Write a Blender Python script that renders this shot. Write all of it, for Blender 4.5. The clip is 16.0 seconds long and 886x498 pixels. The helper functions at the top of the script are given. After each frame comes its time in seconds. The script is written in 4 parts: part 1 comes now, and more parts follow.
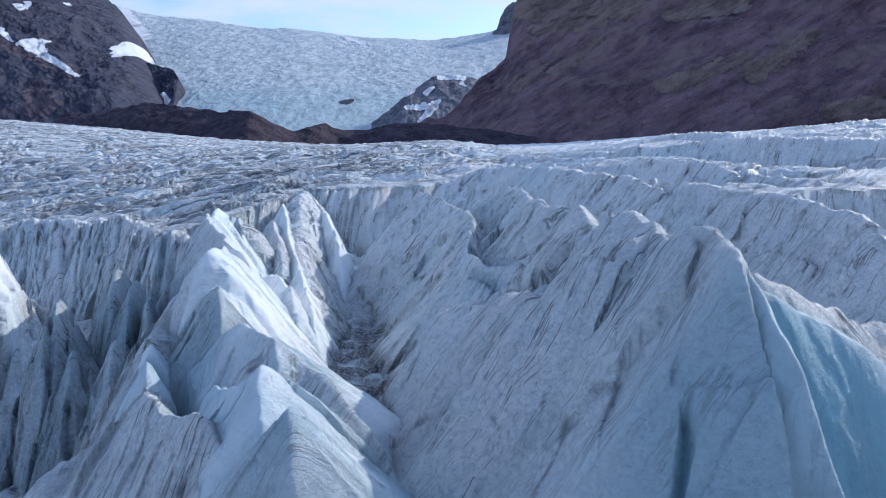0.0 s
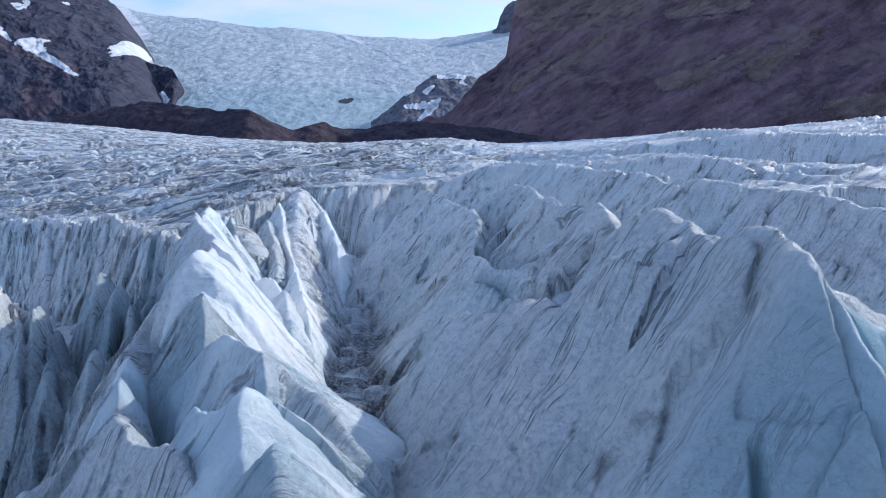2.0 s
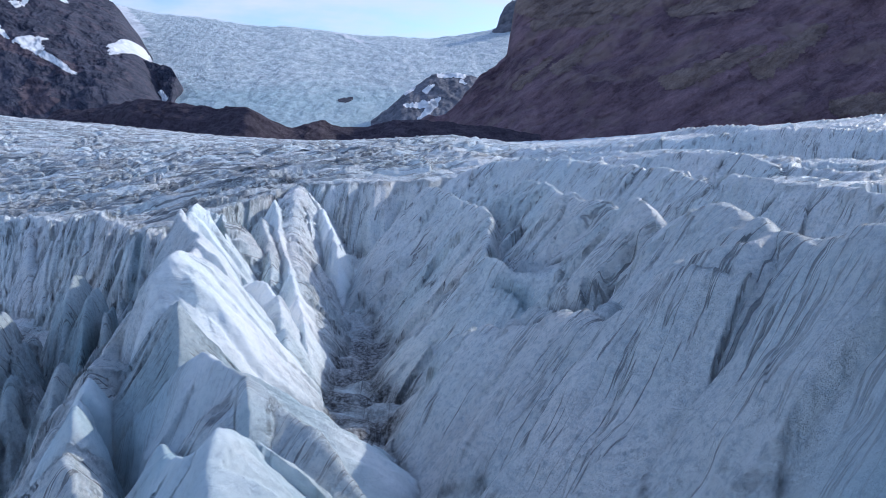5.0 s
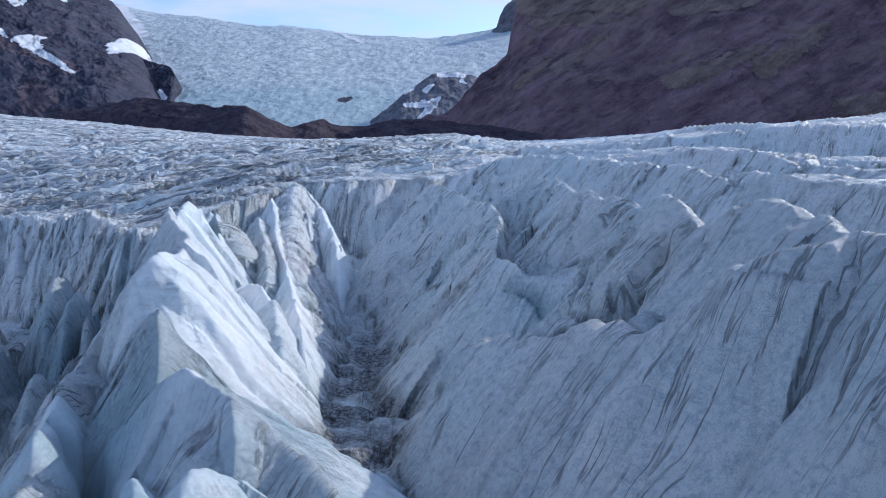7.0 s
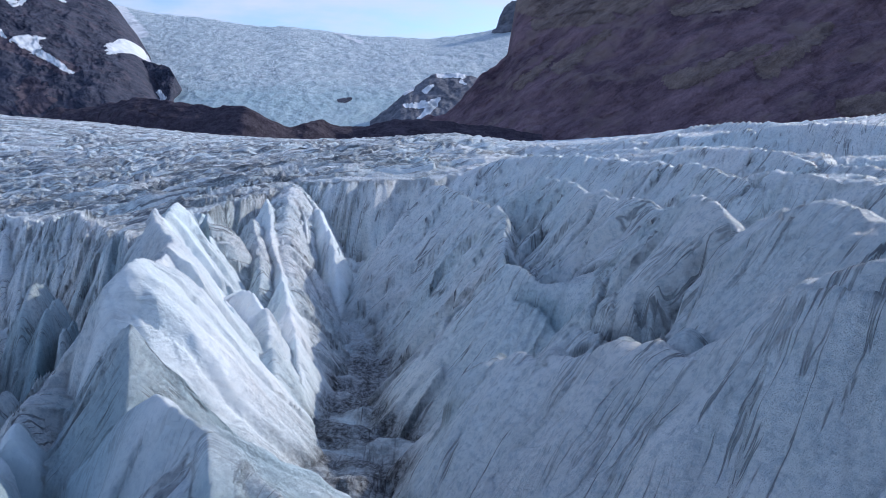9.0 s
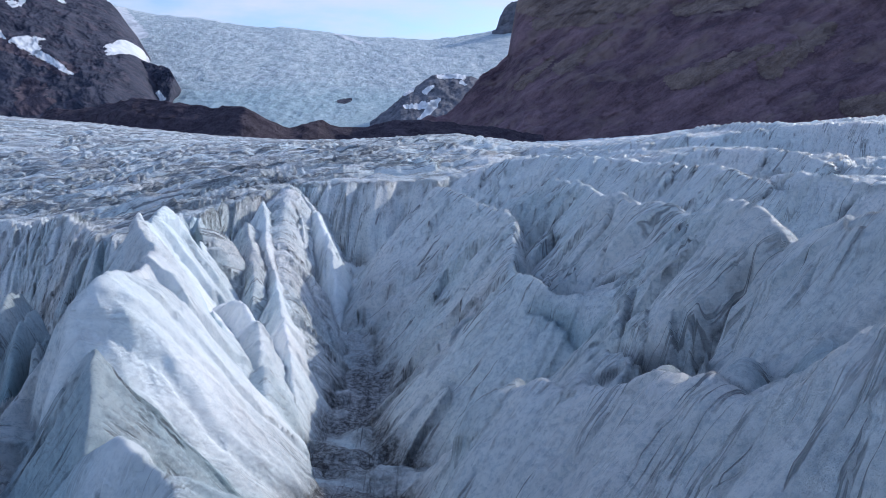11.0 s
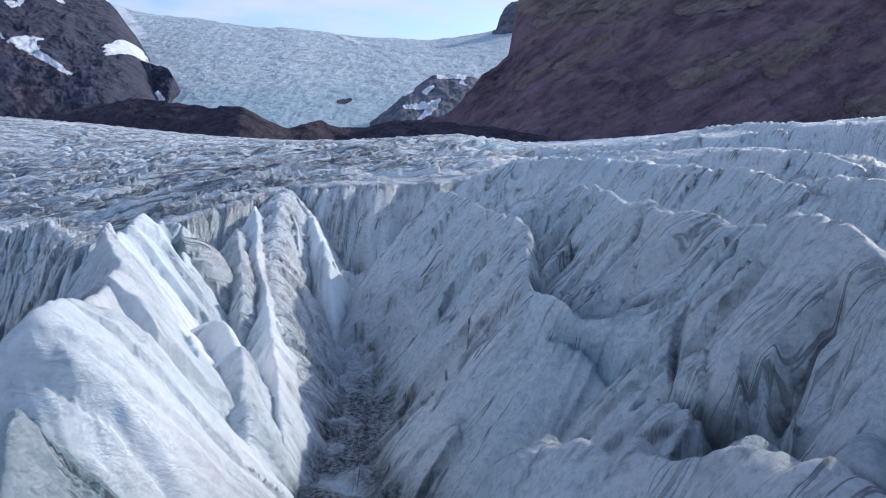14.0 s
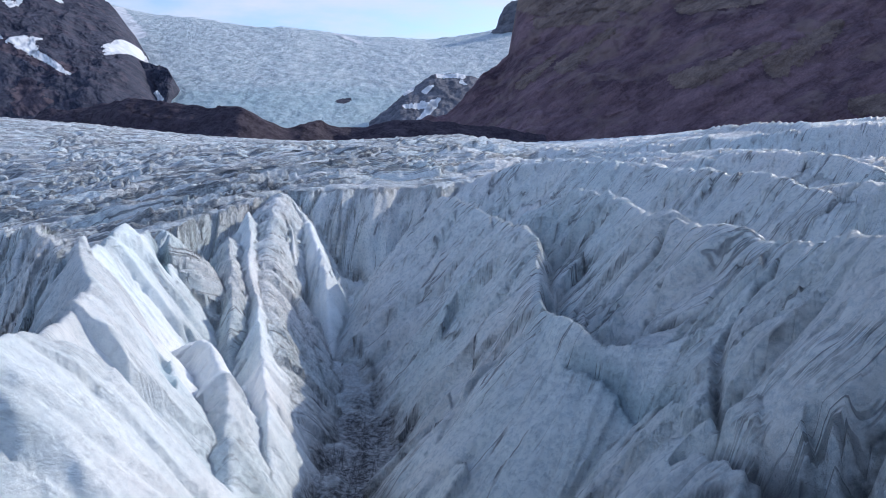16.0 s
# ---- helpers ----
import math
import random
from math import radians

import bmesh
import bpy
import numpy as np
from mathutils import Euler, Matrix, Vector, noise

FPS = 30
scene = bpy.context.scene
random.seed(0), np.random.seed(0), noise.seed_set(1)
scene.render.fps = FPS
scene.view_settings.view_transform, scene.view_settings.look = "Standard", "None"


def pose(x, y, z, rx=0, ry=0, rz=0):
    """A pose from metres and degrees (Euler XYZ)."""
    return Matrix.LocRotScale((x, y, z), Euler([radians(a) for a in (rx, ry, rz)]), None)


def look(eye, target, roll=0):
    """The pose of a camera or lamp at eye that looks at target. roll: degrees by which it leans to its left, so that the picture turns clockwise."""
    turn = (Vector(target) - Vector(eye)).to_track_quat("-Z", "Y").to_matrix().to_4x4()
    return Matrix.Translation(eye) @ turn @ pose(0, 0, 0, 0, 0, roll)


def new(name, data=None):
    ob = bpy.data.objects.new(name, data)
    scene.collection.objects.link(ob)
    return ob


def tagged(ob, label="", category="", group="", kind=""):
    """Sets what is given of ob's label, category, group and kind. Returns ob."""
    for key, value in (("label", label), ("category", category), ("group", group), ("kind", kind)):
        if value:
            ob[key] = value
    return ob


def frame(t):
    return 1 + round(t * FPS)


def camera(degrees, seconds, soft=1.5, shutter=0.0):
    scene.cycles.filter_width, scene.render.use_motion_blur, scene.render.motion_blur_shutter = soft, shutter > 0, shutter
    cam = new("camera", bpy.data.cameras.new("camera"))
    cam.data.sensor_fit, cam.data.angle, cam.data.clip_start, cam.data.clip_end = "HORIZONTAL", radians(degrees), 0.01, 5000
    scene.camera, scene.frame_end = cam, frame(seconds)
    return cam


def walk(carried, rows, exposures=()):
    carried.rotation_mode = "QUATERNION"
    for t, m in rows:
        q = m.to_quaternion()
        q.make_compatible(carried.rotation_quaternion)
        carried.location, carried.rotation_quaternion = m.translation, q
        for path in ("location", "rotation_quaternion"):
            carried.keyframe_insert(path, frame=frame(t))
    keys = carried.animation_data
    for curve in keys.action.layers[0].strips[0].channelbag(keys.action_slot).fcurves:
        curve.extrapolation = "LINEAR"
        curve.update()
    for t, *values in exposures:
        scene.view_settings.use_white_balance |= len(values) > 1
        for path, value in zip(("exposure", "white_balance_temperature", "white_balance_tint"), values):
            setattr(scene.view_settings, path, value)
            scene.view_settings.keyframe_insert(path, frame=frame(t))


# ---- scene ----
cam = camera(59.7, 16.0, soft=0.35)
PATH = [
    (0, (0.02, -0.03, 30.02), (0.40, 99.45, 19.85), -0.07),
    (1, (-0.24, 2.87, 29.86), (0.17, 102.34, 19.62), -0.09),
    (2, (-0.51, 5.72, 29.64), (-0.11, 105.20, 19.39), -0.14),
    (3, (-0.89, 8.45, 29.40), (-0.46, 107.92, 19.12), -0.11),
    (4, (-1.25, 11.12, 29.15), (-0.77, 110.59, 18.88), -0.05),
    (6.5, (-2.13, 17.41, 28.59), (-1.55, 116.87, 18.29), 0.03),
    (7.5, (-2.40, 19.82, 28.43), (-1.79, 119.29, 18.17), 0.06),
    (8.5, (-2.60, 22.18, 28.35), (-1.98, 121.66, 18.14), 0.06),
    (9, (-2.71, 23.39, 28.32), (-2.05, 122.87, 18.15), 0.07),
    (11.5, (-3.24, 29.35, 28.37), (-2.59, 128.84, 18.33), 0.05),
    (12.5, (-3.41, 31.67, 28.46), (-2.81, 131.16, 18.38), 0.02),
    (13.5, (-3.57, 33.95, 28.56), (-2.91, 133.45, 18.56), 0.04),
    (14.5, (-3.72, 36.23, 28.82), (-3.03, 135.72, 18.81), 0.06),
    (15.5, (-3.84, 38.48, 29.08), (-3.14, 137.97, 19.05), -0.02),
    (16, (-3.89, 39.71, 29.25), (-3.19, 139.20, 19.17), -0.03),
]
walk(cam, [(t, look(eye, target, roll)) for t, eye, target, roll in PATH], exposures=[(0.0, 0.36, 5460, 13), (4.0, 0.38, 5460, 13), (7.5, 0.26, 5440, 13), (16.0, 0.33, 5680, 13)])

# ---- sky and sun ----
SUN_AZ, SUN_EL = 51.0, 29.0     # degrees right of straight ahead, above the horizon
world = bpy.data.worlds.new("sky")
scene.world = world
world.use_nodes = True
wn, wl = world.node_tree.nodes, world.node_tree.links
wn.clear()
w_out = wn.new("ShaderNodeOutputWorld")
w_bg = wn.new("ShaderNodeBackground")
w_sky = wn.new("ShaderNodeTexSky")
w_sky.sky_type = "NISHITA"
w_sky.sun_disc = False
w_sky.sun_elevation = radians(SUN_EL)
w_sky.sun_rotation = radians(SUN_AZ)
w_sky.altitude = 200
w_sky.air_density, w_sky.dust_density, w_sky.ozone_density = 1.0, 1.6, 3.0
w_bg.inputs["Strength"].default_value = 0.148
w_co = wn.new("ShaderNodeTexCoord")
w_map = wn.new("ShaderNodeMapping")
w_map.inputs["Scale"].default_value = (3.5, 3.5, 14.0)
w_noise = wn.new("ShaderNodeTexNoise")
w_noise.inputs["Scale"].default_value = 1.6
w_noise.inputs["Detail"].default_value = 7
w_noise.inputs["Roughness"].default_value = 0.55
w_ramp = wn.new("ShaderNodeValToRGB")
w_ramp.color_ramp.elements[0].position, w_ramp.color_ramp.elements[1].position = 0.34, 0.60
w_mix = wn.new("ShaderNodeMix")
w_mix.data_type = "RGBA"
w_mix.inputs["B"].default_value = (4.3, 4.3, 4.6, 1)
wl.new(w_co.outputs["Generated"], w_map.inputs["Vector"])
wl.new(w_map.outputs["Vector"], w_noise.inputs["Vector"])
wl.new(w_noise.outputs["Fac"], w_ramp.inputs["Fac"])
w_sep = wn.new("ShaderNodeSeparateXYZ")
w_low = wn.new("ShaderNodeMapRange")
w_low.inputs["From Min"].default_value, w_low.inputs["From Max"].default_value = 0.10, 0.45
w_low.inputs["To Min"].default_value, w_low.inputs["To Max"].default_value = 1.0, 0.34
w_mul = wn.new("ShaderNodeMath")
w_mul.operation = "MULTIPLY"
wl.new(w_co.outputs["Generated"], w_sep.inputs["Vector"])
wl.new(w_sep.outputs["Z"], w_low.inputs["Value"])
wl.new(w_ramp.outputs["Color"], w_mul.inputs[0])
wl.new(w_low.outputs["Result"], w_mul.inputs[1])
wl.new(w_mul.outputs[0], w_mix.inputs["Factor"])
wl.new(w_sky.outputs["Color"], w_mix.inputs["A"])
wl.new(w_mix.outputs["Result"], w_bg.inputs["Color"])
wl.new(w_bg.outputs["Background"], w_out.inputs["Surface"])

sun = new("sun", bpy.data.lights.new("sun", "SUN"))
sun.data.energy, sun.data.angle, sun.data.color = 2.45, radians(0.53), (1.0, 0.86, 0.67)
_az, _el = radians(SUN_AZ), radians(SUN_EL)
sun.matrix_world = look((200 * math.sin(_az), 200 * math.cos(_az), 300),
                        (200 * math.sin(_az) - math.sin(_az) * math.cos(_el),
                         200 * math.cos(_az) - math.cos(_az) * math.cos(_el), 300 - math.sin(_el)))


# ---- materials ----
class Mat:
    """Short hand for building a node material."""

    def __init__(self, name, rough=0.6, spec=0.4):
        self.m = bpy.data.materials.new(name)
        self.m.use_nodes = True
        self.t = self.m.node_tree
        self.b = self.t.nodes["Principled BSDF"]
        self.b.inputs["Roughness"].default_value = rough
        self.b.inputs["Specular IOR Level"].default_value = spec

    def node(self, kind, **inputs):
        n = self.t.nodes.new(kind)
        for k, v in inputs.items():
            n.inputs[k.replace("_", " ")].default_value = v
        return n

    def link(self, a, b):
        self.t.links.new(a, b)

    def coords(self, source="Object", scale=(1, 1, 1), rot=(0, 0, 0)):
        if source == "flow":
            c = self.t.nodes.new("ShaderNodeUVMap")
            c.uv_map = "flow"
            out = c.outputs["UV"]
        else:
            out = self.t.nodes.new("ShaderNodeNewGeometry").outputs["Position"]
        if any(rot):
            turn = self.node("ShaderNodeMapping", Rotation=rot)
            self.link(out, turn.inputs["Vector"])
            out = turn.outputs["Vector"]
        mp = self.node("ShaderNodeMapping", Scale=scale)
        self.link(out, mp.inputs["Vector"])
        return mp.outputs["Vector"]

    def noise(self, vec, scale, detail=5, rough=0.55, warp=0.0):
        n = self.node("ShaderNodeTexNoise", Scale=scale, Detail=detail, Roughness=rough, Distortion=warp)
        self.link(vec, n.inputs["Vector"])
        return n.outputs["Fac"]

    def ramp(self, fac, *stops):
        r = self.t.nodes.new("ShaderNodeValToRGB")
        e = r.color_ramp.elements
        while len(e) < len(stops):
            e.new(0.5)
        for el, (p, c) in zip(e, stops):
            el.position = p
            el.color = (*c, 1) if isinstance(c, tuple) else (c, c, c, 1)
        self.link(fac, r.inputs["Fac"])
        return r.outputs["Color"]

    def mix(self, fac, a, b, kind="MIX"):
        n = self.t.nodes.new("ShaderNodeMix")
        n.data_type, n.blend_type = "RGBA", kind
        for key, v in (("Factor", fac), ("A", a), ("B", b)):
            if isinstance(v, (int, float)):
                n.inputs[key].default_value = v if key == "Factor" else (v, v, v, 1)
            elif isinstance(v, tuple):
                n.inputs[key].default_value = (*v, 1)
            else:
                self.link(v, n.inputs[key])
        return n.outputs["Result"]

    def math(self, op, a, b=0.0):
        n = self.t.nodes.new("ShaderNodeMath")
        n.operation = op
        for i, v in enumerate((a, b)):
            if isinstance(v, (int, float)):
                n.inputs[i].default_value = v
            else:
                self.link(v, n.inputs[i])
        return n.outputs[0]

    def attr(self, name):
        n = self.t.nodes.new("ShaderNodeAttribute")
        n.attribute_name = name
        return n.outputs["Fac"]

    def color(self, c):
        self.link(c, self.b.inputs["Base Color"])

    def bump(self, *layers):
        prev = None
        for h, strength, dist in layers:
            n = self.node("ShaderNodeBump", Strength=strength, Distance=dist)
            self.link(h, n.inputs["Height"])
            if prev:
                self.link(prev, n.inputs["Normal"])
            prev = n.outputs["Normal"]
        self.link(prev, self.b.inputs["Normal"])


def make_ice():
    k = Mat("glacier_ice", 0.5, 0.3)
    pos = k.coords()
    flow3 = k.coords("flow", (1, 0.25, 1))
    level = k.coords("pos", (0.8, 0.8, 1.6))
    grit, deep = k.attr("grit"), k.attr("deep")
    patch = k.noise(pos, 0.10, 6, 0.6)
    patch2 = k.noise(pos, 0.23, 5, 0.6)
    dirty = k.math("SUBTRACT", 1.0, k.math("MULTIPLY", k.attr("clean"), 0.92))
    c = k.ramp(k.noise(pos, 0.07, 5, 0.55), (0.35, (0.80, 0.91, 0.945)), (0.65, (0.93, 0.955, 0.96)))
    c = k.mix(k.math("MULTIPLY", deep, 0.9), c, (0.18, 0.39, 0.49))
    # thin grey film of dust, drawn out down the slopes
    film = k.ramp(k.noise(flow3, 0.45, 9, 0.72, 0.2), (0.54, 0.0), (0.74, 0.4))
    film = k.math("MULTIPLY", film, k.ramp(patch, (0.42, 0.05), (0.62, 0.9)))
    c = k.mix(k.math("MULTIPLY", film, dirty), c, (0.44, 0.49, 0.55))
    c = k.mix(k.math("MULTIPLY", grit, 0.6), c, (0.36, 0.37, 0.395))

    # long thin cracks and hair lines: the even lines of a drawn-out noise
    def lines(stretch, scale, width, warp=0.15, octaves=3):
        n = k.noise(k.coords("flow", (1, stretch, 1)), scale, octaves, 0.55, warp)
        return k.ramp(k.math("ABSOLUTE", k.math("SUBTRACT", n, 0.5)), (width * 0.35, 1.0), (width, 0.0))

    where = k.math("MAXIMUM", k.ramp(patch, (0.46, 0.0), (0.60, 0.9)), k.math("MULTIPLY", grit, 1.2))
    where2 = k.ramp(patch2, (0.47, 0.0), (0.58, 1.0))
    marks = k.math("MULTIPLY", lines(0.05, 0.26, 0.008, 0.3, 6), k.math("MULTIPLY", where2, 0.85))
    marks = k.math("MAXIMUM", marks, k.math("MULTIPLY", lines(0.06, 0.5, 0.009, 0.25, 5), k.math("MULTIPLY", where, 0.85)))
    sliver = k.ramp(k.noise(k.coords("flow", (1, 0.055, 1)), 0.75, 9, 0.72, 0.2), (0.525, 0.0), (0.555, 0.8))
    marks = k.math("MAXIMUM", marks, k.math("MULTIPLY", sliver, k.attr("broken")))
    marks = k.math("MULTIPLY", marks, dirty)
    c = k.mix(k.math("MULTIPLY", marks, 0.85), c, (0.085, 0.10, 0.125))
    # cracks, breaks and grooves are also darkened in the base colour
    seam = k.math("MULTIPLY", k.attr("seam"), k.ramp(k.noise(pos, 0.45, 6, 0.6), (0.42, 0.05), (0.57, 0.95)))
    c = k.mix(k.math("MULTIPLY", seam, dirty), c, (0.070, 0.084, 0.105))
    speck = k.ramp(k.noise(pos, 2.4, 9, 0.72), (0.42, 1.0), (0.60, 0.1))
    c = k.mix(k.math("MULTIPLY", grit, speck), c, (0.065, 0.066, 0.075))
    # melt cups and ripples, with the shade of their hollows painted into the colour
    calm = k.math("SUBTRACT", 1.0, k.math("MULTIPLY", k.attr("clean"), 0.65))
    grain = k.noise(pos, 2.6, 8, 0.75)
    ripple = k.noise(level, 1.5, 9, 0.74, 0.8)
    tick = k.noise(flow3, 5.0, 6, 0.7, 0.2)
    c = k.mix(k.math("MULTIPLY", calm, 0.36), c, k.ramp(grain, (0.40, (0.36, 0.50, 0.60)), (0.52, (1.0, 1.0, 1.0))), "MULTIPLY")
    c = k.mix(k.math("MULTIPLY", calm, 0.25), c, k.ramp(ripple, (0.36, (0.25, 0.36, 0.44)), (0.46, (1.0, 1.0, 1.0))), "MULTIPLY")
    c = k.mix(k.math("MULTIPLY", calm, 0.3), c, k.ramp(tick, (0.34, (0.2, 0.28, 0.35)), (0.45, (1.0, 1.0, 1.0))), "MULTIPLY")
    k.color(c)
    folds = k.math("MULTIPLY", k.noise(flow3, 1.1, 9, 0.7, 0.3), calm)
    k.bump((folds, 0.9, 0.5), (k.math("MULTIPLY", ripple, calm), 1.0, 0.45), (k.math("MULTIPLY", grain, calm), 1.0, 0.2), (marks, 0.9, -0.12))
    return k.m


def make_rock(name, dark, light, patch_scale, streak=(1, 1, 1), tint=None, bump=4.0, turn=(0, 0, 0)):
    k = Mat(name, 0.85, 0.2)
    pos = k.coords("pos", streak, turn)
    p0 = k.coords()
    n1 = k.noise(pos, patch_scale, 10, 0.68, 0.3)
    n3 = k.noise(pos, patch_scale * 3.5, 8, 0.7, 0.2)
    n2 = k.noise(p0, patch_scale * 9, 8, 0.65)
    c = k.ramp(k.math("ADD", k.math("MULTIPLY", n1, 0.6), k.math("MULTIPLY", n3, 0.4)), (0.41, dark), (0.59, light))
    c = k.mix(0.5, c, k.ramp(n2, (0.3, 0.3), (0.6, 1.0)), "MULTIPLY")
    if tint:
        c = k.mix(k.ramp(k.noise(p0, patch_scale * 0.6, 5), (0.5, 0.0), (0.66, 0.8)), c, tint)
    k.color(c)
    k.bump((n1, 0.9, bump), (n3, 0.9, bump * 0.5), (n2, 1.0, bump * 0.3))
    return k.m


def make_snow():
    k = Mat("old_snow", 0.6, 0.25)
    pos = k.coords()
    k.color(k.ramp(k.noise(pos, 0.03, 6), (0.35, (0.62, 0.66, 0.70)), (0.65, (0.76, 0.79, 0.82))))
    k.bump((k.noise(pos, 0.08, 7, 0.6), 0.4, 2.0))
    return k.m


def make_icefall():
    k = Mat("icefall_ice", 0.55, 0.3)
    height = k.t.nodes.new("ShaderNodeSeparateXYZ")
    k.link(k.coords(), height.inputs["Vector"])

    def crests(scale, width, turn):
        n = k.noise(k.coords("pos", (0.75, 0.2, 1.7), (0, turn, 0)), scale, 6, 0.68, 0.9)
        d = k.math("ABSOLUTE", k.math("SUBTRACT", n, 0.5))
        return d, k.ramp(d, (width * 0.3, 1.0), (width, 0.0))

    d1, l1 = crests(0.022, 0.035, radians(6))
    d2, l2 = crests(0.060, 0.045, radians(-5))
    _, l3 = crests(0.150, 0.06, radians(3))
    n = k.noise(k.coords("pos", (0.8, 0.2, 1.4)), 0.08, 10, 0.75, 0.8)
    big = k.noise(k.coords("pos", (0.35, 0.1, 1.4), (0, radians(8), 0)), 0.010, 6, 0.62, 1.2)
    c = k.ramp(n, (0.36, (0.26, 0.38, 0.44)), (0.50, (0.335, 0.45, 0.50)), (0.64, (0.40, 0.505, 0.55)))
    c = k.mix(k.ramp(d2, (0.12, 0.0), (0.26, 0.5)), c, (0.28, 0.41, 0.49))
    c = k.mix(k.math("MULTIPLY", l3, 0.25), c, (0.80, 0.84, 0.86))
    c = k.mix(k.math("MULTIPLY", l2, 0.5), c, (0.68, 0.74, 0.77))
    c = k.mix(k.math("MULTIPLY", l1, 0.7), c, (0.72, 0.77, 0.80))
    c = k.mix(k.ramp(big, (0.57, 0.0), (0.68, 0.7)), c, (0.68, 0.74, 0.78))
    low = k.math("MULTIPLY", k.math("SUBTRACT", 300.0, height.outputs["Z"]), 0.006)
    c = k.mix(k.ramp(k.math("ADD", big, low), (0.5, 0.0), (0.9, 0.5)), c, (0.32, 0.50, 0.56))
    k.color(c)
    k.bump((d1, 0.7, -16.0), (d2, 0.9, -10.0), (n, 0.8, 5.0))
    return k.m


ICE = make_ice()
SNOW = make_snow()
ICEFALL = make_icefall()
# mountain rock: distance haze is put into the base colour as bluish purple
ROCK_LEFT = make_rock("hazed_cliff_rock", (0.026, 0.032, 0.058), (0.080, 0.088, 0.130), 0.05, (0.16, 0.2, 1.0), (0.095, 0.085, 0.115), 6.0, (0, radians(-38), 0))
ROCK_RIGHT = make_rock("hazed_hillside_rock", (0.112, 0.076, 0.104), (0.29, 0.20, 0.238), 0.055, (0.22, 0.2, 1.0), (0.26, 0.20, 0.195), 6.0, (0, radians(32), 0))
ROCK_MORAINE = make_rock("moraine_gravel", (0.038, 0.032, 0.050), (0.085, 0.070, 0.098), 0.12, (1, 1, 1), None, 2.0)
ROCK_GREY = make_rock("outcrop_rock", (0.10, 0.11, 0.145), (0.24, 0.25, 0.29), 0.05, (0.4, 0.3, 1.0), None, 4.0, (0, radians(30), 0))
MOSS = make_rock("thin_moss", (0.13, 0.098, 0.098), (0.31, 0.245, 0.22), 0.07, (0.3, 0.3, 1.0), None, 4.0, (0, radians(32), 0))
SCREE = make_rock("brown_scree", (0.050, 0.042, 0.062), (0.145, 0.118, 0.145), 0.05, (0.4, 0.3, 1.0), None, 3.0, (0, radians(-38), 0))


# ---- noise over plain arrays ----
def lattice(ix, iy, seed):
    h = (ix.astype(np.int64) * 374761393 + iy.astype(np.int64) * 668265263 + seed * 974634777) & 0xFFFFFFFF
    h = ((h ^ (h >> 13)) * 1274126177) & 0xFFFFFFFF
    h = ((h ^ (h >> 15)) * 2246822519) & 0xFFFFFFFF
    return (((h ^ (h >> 16)) & 0xFFFFFF) / float(0x1000000) * (2 * math.pi)).astype(np.float32)


def gnoise(x, y, seed=0):
    """Gradient noise, about -1 to 1."""
    x, y = np.asarray(x, np.float32), np.asarray(y, np.float32)
    ix, iy = np.floor(x), np.floor(y)
    fx, fy = x - ix, y - iy
    sx, sy = fx * fx * fx * (fx * (fx * 6 - 15) + 10), fy * fy * fy * (fy * (fy * 6 - 15) + 10)

    def corner(a, b):
        g = lattice(ix + a, iy + b, seed)
        return np.cos(g) * (fx - a) + np.sin(g) * (fy - b)

    top = corner(0, 0) * (1 - sx) + corner(1, 0) * sx
    low = corner(0, 1) * (1 - sx) + corner(1, 1) * sx
    return (top * (1 - sy) + low * sy) * 1.5


def fbm(x, y, octaves=4, seed=0, gain=0.5):
    total, amp = 0, 1.0
    for o in range(octaves):
        total = total + amp * gnoise(x, y, seed + o)
        x, y, amp = x * 2.03 + 7.1, y * 2.03 - 3.7, amp * gain
    return total


def ridged(x, y, octaves=4, seed=0, gain=0.5):
    """Sharp crests near 1, soft hollows near 0."""
    total, amp, norm = 0, 1.0, 0.0
    for o in range(octaves):
        total = total + amp * (1 - np.abs(gnoise(x, y, seed + o)))
        norm += amp
        x, y, amp = x * 2.07 + 3.3, y * 2.07 + 5.9, amp * gain
    return total / norm


def ease(a, b, x):
    t = np.clip((x - a) / (b - a), 0, 1)
    return t * t * (3 - 2 * t)


def spline(points, per=4):
    """Catmull-Rom through the points."""
    p = np.array(points, float)
    q = np.vstack([2 * p[0] - p[1], p, 2 * p[-1] - p[-2]])
    out = []
    for i in range(len(p) - 1):
        a, b, c, d = q[i:i + 4]
        for t in np.linspace(0, 1, per, endpoint=False):
            out.append(0.5 * (2 * b + (c - a) * t + (2 * a - 5 * b + 4 * c - d) * t * t + (3 * b - a - 3 * c + d) * t ** 3))
    out.append(p[-1])
    return np.array(out)


# ---- the glacier's ice ridges: crest line, fall of the left and right side, roundness, flutes ----
RIDGES = []


def ridge(label, crest, left, right, round_=0.6, flute=(0.9, 2.6, 0.3), jag=0.14, snub=0.0):
    """crest runs away from its first point; left and right are the fall per metre of each side, seen along it, snub the added fall past its ends."""
    RIDGES.append(dict(label=label, crest=crest, left=left, right=right, round=round_, flute=flute, jag=jag, snub=snub))


W = "white ice ridge with a sunlit sloping face"
S = "grey-blue fluted ice ridge with dirt streaks"
